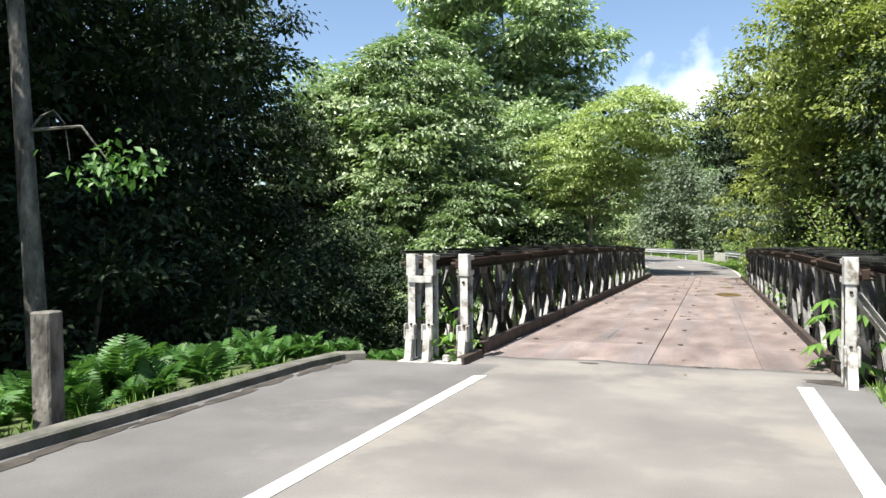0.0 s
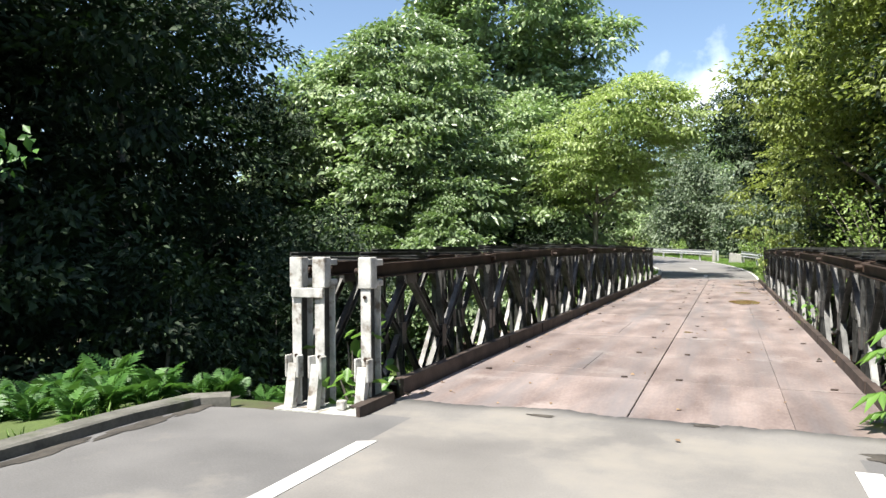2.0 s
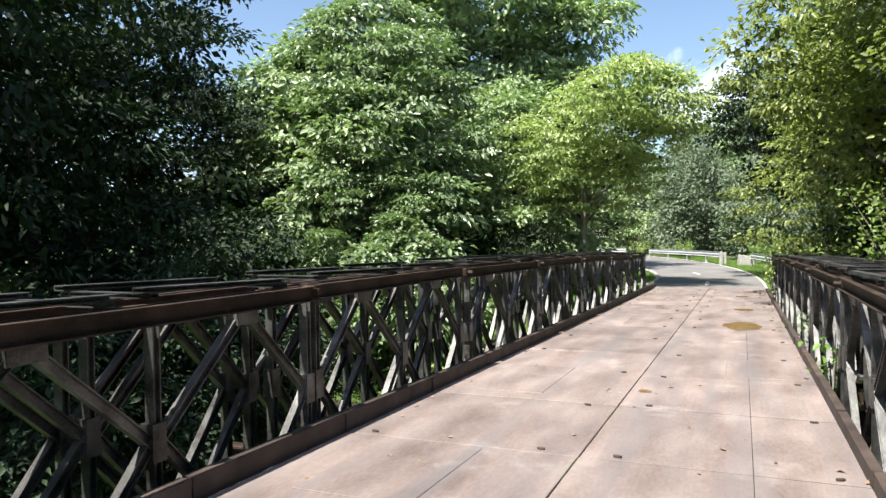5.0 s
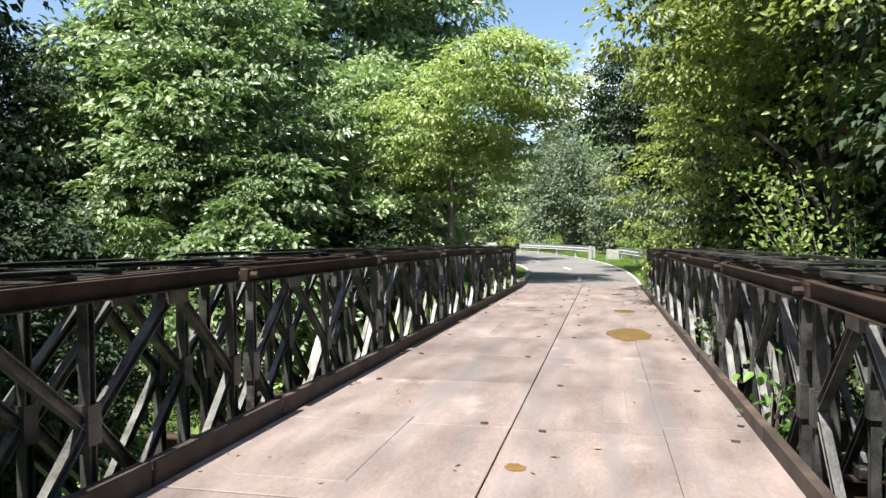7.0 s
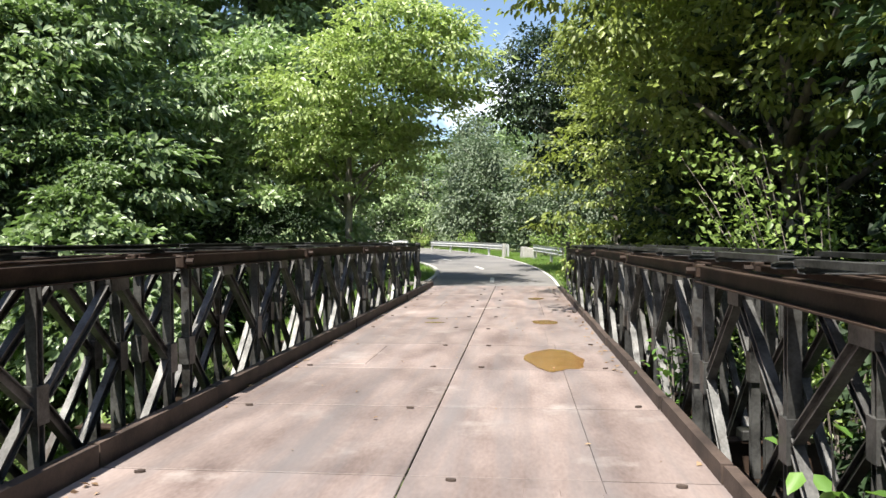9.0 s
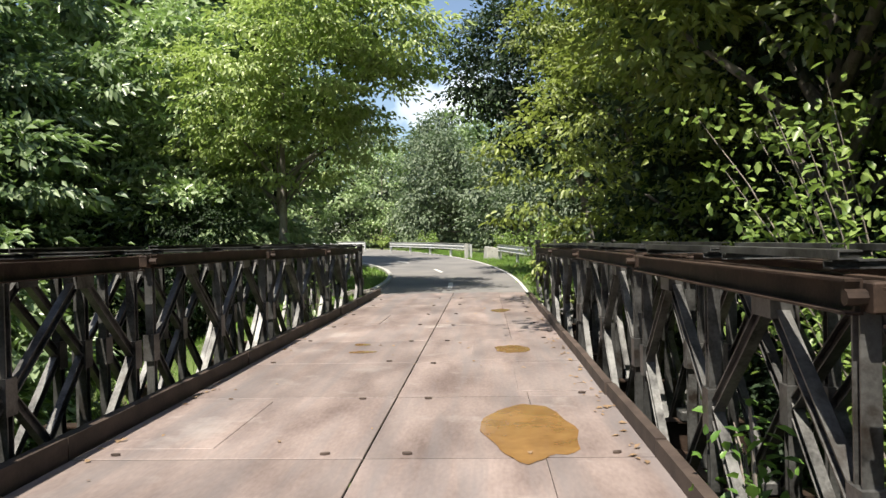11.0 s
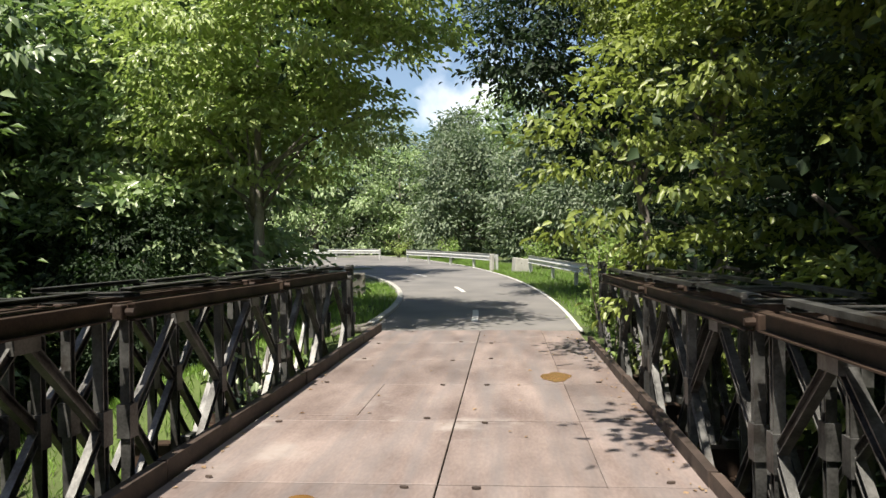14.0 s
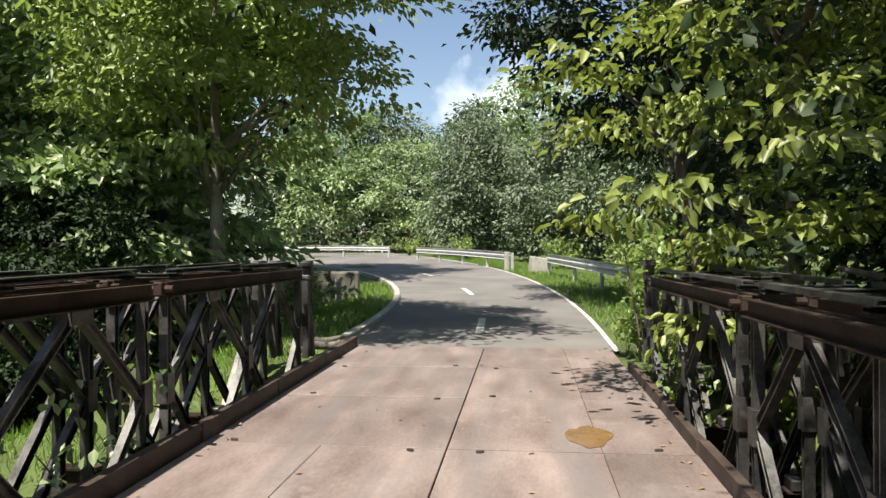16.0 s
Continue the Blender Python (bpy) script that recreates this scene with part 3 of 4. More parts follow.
def end_post(white=True):
    """An H-section post closing one truss, with a boxed head and a forked, sloping foot."""
    mt = WHITE_PAINT if white else STEEL
    root = thing("end_post", Matrix(), "white-painted steel end post with boxed head, rust streaks" if white else "bare grey steel end post at the far end", "post", "end posts of the bridge")
    bm = bmesh.new()
    box(bm, -0.04, 0.04, -0.075, -0.063, 0.1, 1.0, 0.003)
    plate = part("face_plate", bm, mt, root)
    bm = bmesh.new()
    box(bm, -0.036, 0.036, 0.068, 0.08, 0.1, 1.0, 0.003)
    part("rear_plate", bm, mt, root)
    # web always in the dark steel, whatever the plates' finish
    bm = bmesh.new()
    box(bm, -0.022, -0.012, -0.0625, 0.0675, 0.1, 1.0)
    part("web", bm, STEEL, root, "grey web")
    bm = bmesh.new()
    box(bm, -0.052, 0.052, -0.088, 0.0, 0.94, 1.16, 0.006)
    head = part("head", bm, mt, root)
    for z in (0.955, 1.1):
        bm = bmesh.new()
        box(bm, -0.05, 0.05, 0.002, 0.09, z, z + 0.045, 0.005)
        part("jaw", bm, mt, head)
    bm = bmesh.new()
    sweep(bm, [(-0.036, -0.022), (0.036, -0.022), (0.036, 0.03), (-0.036, 0.03)], (0, -0.1, 0.4), (0.0, -0.155, 0.09))
    foot = part("foot", bm, mt, root, "yellowed mossy foot")
    for sx in (-1, 1):
        bm = bmesh.new()
        box(bm, sx * 0.048 - 0.009, sx * 0.048 + 0.009, -0.145, -0.07, 0.3, 0.46, 0.006)
        part("lug", bm, mt, foot)
    for z in (0.88, 0.45):
        bm = bmesh.new()
        sweep(bm, [(0.014 * math.cos(k * math.pi / 3), 0.014 * math.sin(k * math.pi / 3)) for k in range(6)], (0, -0.088, z), (0, -0.074, z))
        part("bolt", bm, CHORD, plate)
    return root


post = end_post()
first = True
for sgn, x0, top, start in SIDES:
    for g in GAPS:
        m = pose(x0 + sgn * g + (0.15 if sgn < 0 else -0.2), 7.3 - (0.25 if sgn > 0 else 0), -0.11 - (0.02 if sgn > 0 else 0), 0, 0.4 * sgn, 3 * sgn)
        if first:
            post.matrix_basis, first = m, False
        else:
            copy_thing(post, m)
far_post = end_post(False)
first = True
for sgn, x0, top, start in SIDES:
    for g in GAPS:
        m = pose(x0 + sgn * g, start + PANEL * BAYS / 2 + 0.1, 0.0, 0, 0, 180)
        if first:
            far_post.matrix_basis, first = m, False
        else:
            copy_thing(far_post, m)


def tie_plate(x, y, w):
    bm = bmesh.new()
    box(bm, x - w / 2, x + w / 2, y - 0.1, y - 0.078, 0.76, 0.83, 0.004)
    return tagged(part("tie_plate", bm, WHITE_PAINT), "white-painted plate tying two end posts", "plate", "tie plates")


def base_plate(x, y, w):
    """The bearing plate on which three end posts stand, with a stub block on it."""
    root = thing("bearing_plate", pose(x, y, -0.02), "chipped white-painted bearing plate under the end posts", "plate", "bearing plates")
    bm = bmesh.new()
    box(bm, -w / 2, w / 2, -0.2, 0.14, -0.02, 0, 0.004)
    part("top_plate", bm, WHITE_PAINT, root)
    bm = bmesh.new()
    box(bm, -w / 2 + 0.01, w / 2 - 0.01, -0.192, -0.178, -0.12, -0.021, 0.003)
    part("front_plate", bm, WHITE_PAINT, root)
    bm = bmesh.new()
    box(bm, 0.06, 0.12, -0.12, -0.06, 0.001, 0.07, 0.008)
    part("block", bm, WHITE_PAINT, root)
    return root


base_plate(-2.57, 7.3, 0.8)
base_plate(1.28, 7.05, 0.8)


def kerb_stub(x, y0, y1):
    bm = bmesh.new()
    sweep(bm, [(0, 0), (0.03, 0), (0.03, 0.11), (0.08, 0.11), (0.08, 0.12), (0, 0.12)], (x, y1, -0.03), (x - 0.04, y0, -0.05))
    return tagged(part("kerb_stub", bm, KERB_STEEL), "short mossy steel kerb stub beside the end posts", "kerb")


kerb_stub(-2.17, 6.98, 7.42)


def raker(x):
    """A slanting strut that steadies the end posts."""
    root = thing("raker", Matrix(), "pale slanting steel strut beside the end posts", "strut")
    bm = bmesh.new()
    sweep(bm, channel(0.1, 0.06, 0.008), (x + 0.02, 7.2, 0.72), (x + 0.62, 7.36, -0.1))
    part("strut", bm, WHITE_PAINT, root)
    bm = bmesh.new()
    box(bm, x + 0.5, x + 1.1, 7.22, 7.4, -0.16, -0.06, 0.01)
    part("foot", bm, STEEL, root)
    return root


raker(1.06)
tie_plate(-2.76, 7.3, 0.26)
tie_plate(1.46, 7.05, 0.26)

# ---- kerb of the deck ----
krng = random.Random(9)


def deck_kerb(x, sgn, k, gap):
    """One length of steel angle along the deck edge, a little out of line with its neighbours."""
    bm = bmesh.new()
    y0, y1 = Y0 + BAY * k + gap, Y0 + BAY * (k + 1) - 0.012
    h = 0.135 if sgn < 0 else 0.105
    profile = [(0, 0), (0.03, 0), (0.03, h - 0.01), (0.075, h - 0.01), (0.075, h), (0, h)] if sgn < 0 else [(0, 0), (0, h), (-0.06, h), (-0.06, h - 0.01), (-0.02, h - 0.01), (-0.02, 0)]
    sweep(bm, profile, (x, y1, -0.01 + krng.uniform(-0.004, 0.004)), (x + krng.uniform(-0.012, 0.012), y0, -0.01 + krng.uniform(-0.004, 0.004)))
    return tagged(part("deck_kerb", bm, KERB_STEEL), "rust-brown steel kerb length along the deck edge", "kerb", "deck kerbs")


for k in range(BAYS + 1):
    deck_kerb(LEFT_EDGE, -1, k, 0.25 if k == 0 else 0.012)
    if k < BAYS:
        deck_kerb(RIGHT_EDGE, 1, k, 0.15 if k == 0 else 0.012)

# ---- trees ----
def place_tree(src, x, y, turn=0, size=1.0, sink=0.0):
    return copy_thing(src, pose(x, y, height(x, y) - sink, 0, 0, turn) @ Matrix.Scale(size, 4))


def first_tree(src, x, y, turn=0):
    src.matrix_basis = pose(x, y, height(x, y), 0, 0, turn)
    return src


# left wood: the leaf colour carries shade, on top of the overhanging crowns
dark_a = first_tree(make_tree("tree", 1, 16.0, 4.6, LEAF_SHADE, BARK, "tall dense broadleaf tree overhanging its own shade, leaves coloured as shaded", 28000, 0.25, low=0.0, core=0.72, lobe_n=34, flat=0.3, taper=-0.45, lean=(1.4, -2.6)), -15.0, 13.5)
dark_b = first_tree(make_tree("tree", 2, 16.5, 4.8, LEAF_SHADE, BARK, "tall dense broadleaf tree overhanging its own shade, leaves coloured as shaded", 28000, 0.25, low=0.0, core=0.72, lobe_n=34, flat=0.3, taper=-0.4, lean=(1.2, -2.6)), -17.5, 20.0)
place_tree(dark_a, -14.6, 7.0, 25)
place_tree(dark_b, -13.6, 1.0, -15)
backing = first_tree(make_tree("tree", 21, 13.0, 4.8, LEAF_SHADE, BARK, "broadleaf tree deep in the wood, coloured as in shade", 6000, 0.36, low=0.0, core=0.85, lobe_n=24, flat=0.4), -18.0, 13)
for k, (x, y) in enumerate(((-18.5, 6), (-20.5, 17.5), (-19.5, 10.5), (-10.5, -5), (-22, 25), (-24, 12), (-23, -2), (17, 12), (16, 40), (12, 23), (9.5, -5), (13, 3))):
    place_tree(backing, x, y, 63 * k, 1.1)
# bushes added to blacken the view behind the trusses, shade in their colour
bush = first_tree(make_tree("bush", 22, 4.4, 1.8, LEAF_SHADE, BARK, "leafy bush added on the gully bank, coloured as in shade", 6500, 0.15, low=0.0, core=0.75, lobe_n=16, trunk_r=0.07, flat=0.4), -8.6, 12.0)
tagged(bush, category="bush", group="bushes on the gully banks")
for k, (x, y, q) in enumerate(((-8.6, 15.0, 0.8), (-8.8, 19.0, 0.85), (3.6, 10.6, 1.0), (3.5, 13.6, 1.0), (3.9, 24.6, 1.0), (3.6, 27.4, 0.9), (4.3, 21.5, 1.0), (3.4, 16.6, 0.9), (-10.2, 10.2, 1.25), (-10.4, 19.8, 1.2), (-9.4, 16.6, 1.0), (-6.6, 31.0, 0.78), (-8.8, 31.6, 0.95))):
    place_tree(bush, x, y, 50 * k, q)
sunny = first_tree(make_tree("bush", 24, 4.2, 1.9, LEAF_GREEN, BARK, "large-leaved sunlit green bush below the trees", 8000, 0.22, low=0.0, core=0.65, lobe_n=18, trunk_r=0.07, flat=0.35), -9.8, 28.8)
tagged(sunny, category="bush", group="bushes on the gully banks")
for k, (x, y, q) in enumerate(((-8.8, 25.2, 1.15), (-6.9, 33.4, 0.8))):
    place_tree(sunny, x, y, 80 * k, q)
mid_a = first_tree(make_tree("tree", 3, 12.5, 4.7, LEAF_GREEN, BARK, "large sunlit green broadleaf tree with layered sprays", 44000, 0.26, low=0.02, lobe_n=40, core=0.66, flat=0.2, tilt=0.75, lob=(0.16, 0.3)), -12.2, 29.5)
mid_b = first_tree(make_tree("tree", 4, 10.0, 4.0, LEAF_MID, BARK, "sunlit green broadleaf tree reaching to the ground", 29000, 0.26, low=0.02, lobe_n=36, core=0.66, flat=0.2, tilt=0.75, lob=(0.17, 0.31)), -8.4, 34.5)
tall = first_tree(make_tree("tree", 5, 21.5, 6.6, LEAF_MID, BARK, "very tall green broadleaf tree with an open crown", 42000, 0.38, low=0.3, core=0.45, lobe_n=36, flat=0.24, tilt=0.9, lob=(0.15, 0.27)), -11.6, 41.5)
light_a = first_tree(make_tree("tree", 6, 8.2, 3.3, LEAF_LIGHT, PALE_BARK, "slender yellow-green tree with a pale trunk", 30000, 0.145, low=0.4, trunk_r=0.13, lean=(2.4, -2.2), core=0.5, inner=0.4, fine=True, lobe_n=34, flat=0.2, lob=(0.18, 0.3)), -5.2, 32.3)
place_tree(mid_a, -10.8, 26.3, 250, 0.58)
place_tree(mid_b, -14.0, 28.5, 90, 1.1)
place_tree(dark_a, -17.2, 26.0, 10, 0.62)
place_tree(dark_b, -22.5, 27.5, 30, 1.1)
far_mid = first_tree(make_tree("tree", 23, 12.0, 4.7, LEAF_MID, BARK, "green broadleaf tree in the woods behind", 9000, 0.36, low=0.0, lobe_n=24, flat=0.5), -18, 34)
for k, (x, y, q) in enumerate(((-16, 45, 1.1), (1.5, 73, 1.15), (-16, 77, 1.1), (-27, 73, 1.2), (-23, 58, 1.2), (10, 63, 1.2), (-24, 44, 1.2))):
    place_tree(far_mid, x, y, 77 * k, q)
right_a = first_tree(make_tree("tree", 7, 11.0, 4.6, LEAF_OLIVE, BARK, "yellow-green broadleaf tree leaning over the bridge side", 38000, 0.125, fine=True, low=0.03, lean=(-0.3, 0), core=0.6, lobe_n=34, flat=0.22, taper=0.9), 4.7, 27.0)
# right-bank trees whose near-black leaf colour stands in for deep shade
right_b = first_tree(make_tree("tree", 8, 15.5, 4.2, LEAF_SHADE, BARK, "dense broadleaf tree beside the bridge, shade put into its leaf colour", 22000, 0.15, low=0.0, core=0.74, inner=1.6, lobe_n=36, flat=0.3, taper=-0.2), 6.9, 18.6)
over = first_tree(make_tree("tree", 12, 11.5, 3.3, LEAF_OLIVE, BARK, "olive-green tree spreading high over the bridge side", 25000, 0.14, fine=True, low=0.44, core=0.65, lobe_n=26, flat=0.25, taper=0.5, lean=(-1.3, -1.4)), 4.0, 22.4)
place_tree(over, 4.9, 26.0, 20, 0.78)
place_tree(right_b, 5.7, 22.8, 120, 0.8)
# extra tree, outside the view, added to block sun from the right bank
shade_tree = first_tree(make_tree("tree", 31, 18.0, 5.2, LEAF_SHADE, BARK, "tall high-crowned tree added out of view to shade the right bank", 26000, 0.26, low=0.45, core=0.76, inner=2.5, lobe_n=36, flat=0.3), 8.4, 15.4)
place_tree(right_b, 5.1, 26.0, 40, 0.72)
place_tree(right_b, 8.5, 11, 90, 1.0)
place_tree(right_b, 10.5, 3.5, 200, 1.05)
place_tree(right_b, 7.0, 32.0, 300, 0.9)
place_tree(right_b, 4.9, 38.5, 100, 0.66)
# arching tree, darkened by its leaf colour as if shaded
first_tree(make_tree("tree", 33, 8.4, 3.1, LEAF_SHADE, BARK, "tree arching over the guardrail and road, coloured as in shade", 16000, 0.17, low=0.4, core=0.6, lobe_n=26, flat=0.25, lean=(-2.8, -0.8), trunk_r=0.14), 3.4, 36.6)
place_tree(over, 3.6, 31.5, 10, 0.74)
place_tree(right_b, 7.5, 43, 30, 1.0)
grey = first_tree(make_tree("tree", 9, 8.0, 3.4, LEAF_GREY, BARK, "grey-green broadleaf tree beyond the road bend", 15000, 0.26, low=0.0, flat=0.5, per=26), 2.6, 58)
place_tree(grey, -3.0, 67, 80, 1.1)
place_tree(grey, 6.0, 51, 140, 1.1)
place_tree(far_mid, -8.5, 75, 50, 0.85, 1.0)
for k, (x, y) in enumerate(((-12, 84), (-21, 86), (-4, 82), (5, 84), (14, 76), (-31, 62), (-36, 76), (18, 60))):
    place_tree(grey, x, y, 47 * k, 1.6)


# ---- shrubs, vines and ferns ----
def stems_and_leaves(name, label, category, x, y, z, stems, leaf, per_stem, leaf_mat, seed, bark=None, group="shrubs beside the bridge", both=0.5):
    """A plant of arching stems, with leaves set along each. stems: end points relative to the foot."""
    rng = np.random.default_rng(seed)
    root = thing(name, pose(x, y, z), label, category, group)
    base, along, normal, size = [], [], [], []
    for ex, ey, ez in stems:
        end = np.array([ex, ey, ez])
        lift = np.array([0, 0, 0.25 * np.linalg.norm(end[:2])])
        pts = [end * f + lift * math.sin(math.pi * min(1, f)) for f in (0, 0.25, 0.5, 0.75, 1)]
        bm = bmesh.new()
        tube(bm, [tuple(p) for p in pts], [0.016, 0.013, 0.01, 0.007, 0.003], 5)
        part("stem", bm, bark or BARK, root)
        for f in rng.uniform(0.3, 1.02, per_stem):
            p = end * f + lift * math.sin(math.pi * min(1, f))
            off = rng.normal(size=3) * np.array([0.1, 0.1, 0.06]) * (0.4 + f)
            base.append(p + off)
            along.append(end / np.linalg.norm(end) * 0.4 + rng.normal(size=3) * 0.6 + np.array([0, 0, -0.2]))
            normal.append(np.array([0, 0, 1.0]) + rng.normal(size=3) * 0.35)
            size.append(leaf * rng.uniform(0.6, 1.25))
    me = leaf_mesh("leaves", np.array(base), np.array(along), np.array(normal), np.array(size), leaf_mat, 0.55, 0.08, True)
    ob = new("leaves", me)
    ob.parent = root
    return root


srng = random.Random(11)
stems_and_leaves("hazel_shrub", "arching shrub with bright pale-green sunlit leaves", "shrub", 3.5, 19.7, -1.9,
                 [(srng.uniform(-1.5, 1.9), srng.uniform(-0.3, 1.6), srng.uniform(2.2, 4.3)) for _ in range(50)], 0.1, 100, LEAF_FRESH, 3)
stems_and_leaves("ivy_shrub", "bright green leafy shrub climbing the truss end", "shrub", 1.3, 29.7, -0.1,
                 [(srng.uniform(-0.45, 0.4), srng.uniform(-0.5, 0.6), srng.uniform(0.3, 2.1)) for _ in range(16)], 0.1, 70, LEAF_FRESH, 5)
stems_and_leaves("climbing_vine", "broad bright-green vine leaves between white posts", "vine", -2.5, 7.42, -0.2,
                 [(srng.uniform(-0.16, 0.12), srng.uniform(-0.06, 0.3), srng.uniform(0.25, 0.7)) for _ in range(10)], 0.15, 7, VINE_GREEN, 6)
stems_and_leaves("climbing_vine", "broad green leaves pushing through the lattice", "vine", -2.4, 8.1, -0.7,
                 [(srng.uniform(-0.3, 0.1), srng.uniform(-0.6, 0.6), srng.uniform(0.4, 0.85)) for _ in range(8)], 0.1, 12, VINE_GREEN, 7)
stems_and_leaves("climbing_vine", "glossy broad leaves growing through the lattice", "vine", 1.2, 14.3, -0.5,
                 [(srng.uniform(-0.12, 0.15), srng.uniform(-0.4, 0.4), srng.uniform(0.5, 0.95)) for _ in range(7)], 0.11, 8, VINE_GREEN, 8)
stems_and_leaves("climbing_vine", "small bright leaves growing through the lattice", "vine", 1.25, 17.4, -0.5,
                 [(srng.uniform(-0.1, 0.15), srng.uniform(-0.7, 0.7), srng.uniform(0.5, 1.0)) for _ in range(7)], 0.08, 16, VINE_GREEN, 9)
stems_and_leaves("climbing_vine", "green vine wound round the lattice", "vine", -2.6, 25.4, -0.9,
                 [(srng.uniform(-0.3, 0.12), srng.uniform(-0.6, 0.6), srng.uniform(0.6, 1.7)) for _ in range(9)], 0.09, 22, LEAF_MID, 10)
stems_and_leaves("climbing_vine", "green leaves at the far foot of the truss", "vine", 1.25, 28.2, -0.6,
                 [(srng.uniform(-0.1, 0.3), srng.uniform(-0.6, 0.6), srng.uniform(0.6, 1.3)) for _ in range(7)], 0.1, 18, LEAF_FRESH, 12)
for k, (x, y) in enumerate(((-5.2, 33.9), (-6.5, 33.2), (-4.4, 34.6), (-7.6, 36.5), (3.6, 45.5), (-3.2, 60.5), (-7.5, 67.5), (1.5, 50.5))):
    stems_and_leaves("low_shrub", "low yellow-green shrub by the roadside", "shrub", x, y, height(x, y) - 0.05,
                     [(srng.uniform(-0.9, 0.9), srng.uniform(-0.9, 0.9), srng.uniform(0.5, 1.4)) for _ in range(14)], 0.16, 34, LEAF_FRESH if k % 2 else LEAF_LIGHT, 20 + k)
for k in range(9):
    x, y = -4.0 - srng.uniform(0, 3.2), 9.6 + k * 1.5
    stems_and_leaves("low_shrub", "green undergrowth on the gully bank", "shrub", x, y, height(x, y) - 0.05,
                     [(srng.uniform(-1.0, 1.0), srng.uniform(-1.0, 1.0), srng.uniform(0.4, 1.5)) for _ in range(14)], 0.17, 30, LEAF_FRESH, 40 + k)


def palmate_plant(x, y, z):
    """A young plant with hand-shaped leaves on thin stalks."""
    rng = np.random.default_rng(31)
    root = thing("palmate_plant", pose(x, y, z), "young plant with drooping hand-shaped green leaves", "plant")
    bm = bmesh.new()
    tube(bm, [(0, 0, 0), (0.03, 0, 0.35), (0.02, 0.02, 0.7)], [0.014, 0.012, 0.008], 6)
    part("stem", bm, VINE_GREEN, root)
    for k in range(13):
        a = k * 2.4
        h = 0.3 + 0.05 * k
        r = 0.2 + 0.04 * (k % 3)
        c = np.array([math.cos(a) * r, math.sin(a) * r, h + 0.1])
        bm = bmesh.new()
        tube(bm, [(0.02, 0, h), tuple(c * np.array([0.5, 0.5, 1])), tuple(c)], [0.005, 0.004, 0.003], 4)
        part("stalk", bm, VINE_GREEN, root)
        al = np.array([[math.cos(a + w), math.sin(a + w), -0.55] for w in np.linspace(-1.9, 1.9, 7)])
        me = leaf_mesh("leaf", np.repeat(c[None], 7, 0), al, np.repeat(np.array([[0.0, 0, 1]]), 7, 0) + rng.normal(size=(7, 3)) * 0.1, np.array([0.12, 0.16, 0.2, 0.22, 0.2, 0.16, 0.12]), VINE_GREEN, 0.3, 0.05)
        ob = new("leaf", me)
        ob.parent = root
    return root


palmate_plant(1.12, 7.8, -0.35)


def frond_mesh(seed, length):
    rng = np.random.default_rng(seed)
    base, along, size = [], [], []
    n = 15
    for i in range(n):
        f = (i + 1) / n
        p = np.array([length * (f * 0.85), 0, length * (0.75 * f - 0.62 * f * f)])
        w = 0.36 * length * math.sin(math.pi * (0.12 + 0.86 * f)) ** 0.8
        for s in (-1, 1):
            base.append(p)
            along.append([0.45, s, -0.12 + rng.uniform(-0.1, 0.1)])
            size.append(max(0.03, w))
    n2 = len(base)
    return leaf_mesh("frond", np.array(base), np.array(along), np.repeat(np.array([[-0.2, 0, 1.0]]), n2, 0), np.array(size), FERN_GREEN, 0.28, 0.03)


frond_meshes = [frond_mesh(k, 0.62 + 0.06 * k) for k in range(3)]


def fern(seed):
    rng = random.Random(seed)
    root = thing("fern", Matrix(), "bright green fern with arching fronds", "fern", "ferns on the bank")
    for k in range(9):
        ob = new("frond", frond_meshes[k % 3])
        ob.parent = root
        ob.matrix_basis = pose(0, 0, 0, 0, -rng.uniform(22, 62), 40 * k + rng.uniform(-15, 15))
    return root


ferns = [fern(1), fern(2)]
spots = []
frng = random.Random(3)
for k in range(150):
    spots.append((-3.95 - frng.random() ** 1.4 * 3.4, 1.6 + frng.random() * 6.3))
for k in range(100):
    spots.append((-3.0 - frng.random() * 3.6, 7.4 + frng.random() * 11))
for k in range(26):
    spots.append((-2.75 - frng.random() * 1.3, 7.55 + frng.random() * 1.6))
for k in range(5):
    spots.append((1.5 + frng.random() * 1.4, 7.3 + frng.random() * 0.6))
for k, (x, y) in enumerate(spots):
    m = pose(x, y, height(x, y) - 0.02, frng.uniform(-8, 8), frng.uniform(-8, 8), frng.uniform(0, 360)) @ Matrix.Scale(frng.uniform(0.4, 0.95), 4)
    if k < 2:
        ferns[k].matrix_basis = m
    else:
        copy_thing(ferns[k % 2], m)


def blades(name, label, spots_xy, tall, seed, material=None):
    rng = np.random.default_rng(seed)
    n = len(spots_xy)
    base = np.array([[x, y, height(x, y) - 0.01] for x, y in spots_xy])
    along = np.array([0, 0, 1.0]) + rng.normal(size=(n, 3)) * 0.4
    me = leaf_mesh(name, base, along, rng.normal(size=(n, 3)), tall * rng.uniform(0.5, 1.3, n), material or GRASS, 0.1, 0.02)
    return tagged(new(name, me), label, "grass", "", "stuff")


grng = np.random.default_rng(8)
lawn = [(x, y) for x, y in zip(grng.uniform(-11, -2.3, 36000), grng.uniform(19, 42, 36000)) if x < (far_left(y) - 0.16 if y > 29.3 else -2.9)]
blades("grass", "bright green grass on the bank and road corner", lawn, 0.16, 1)
verge = [(max(1.2, far_right(y) + 0.1) + w if y < 31 else far_right(y) + 0.1 + w, y) for w, y in zip(grng.uniform(0, 2.6, 15000) ** 1.0, grng.uniform(29.6, 66, 15000))]
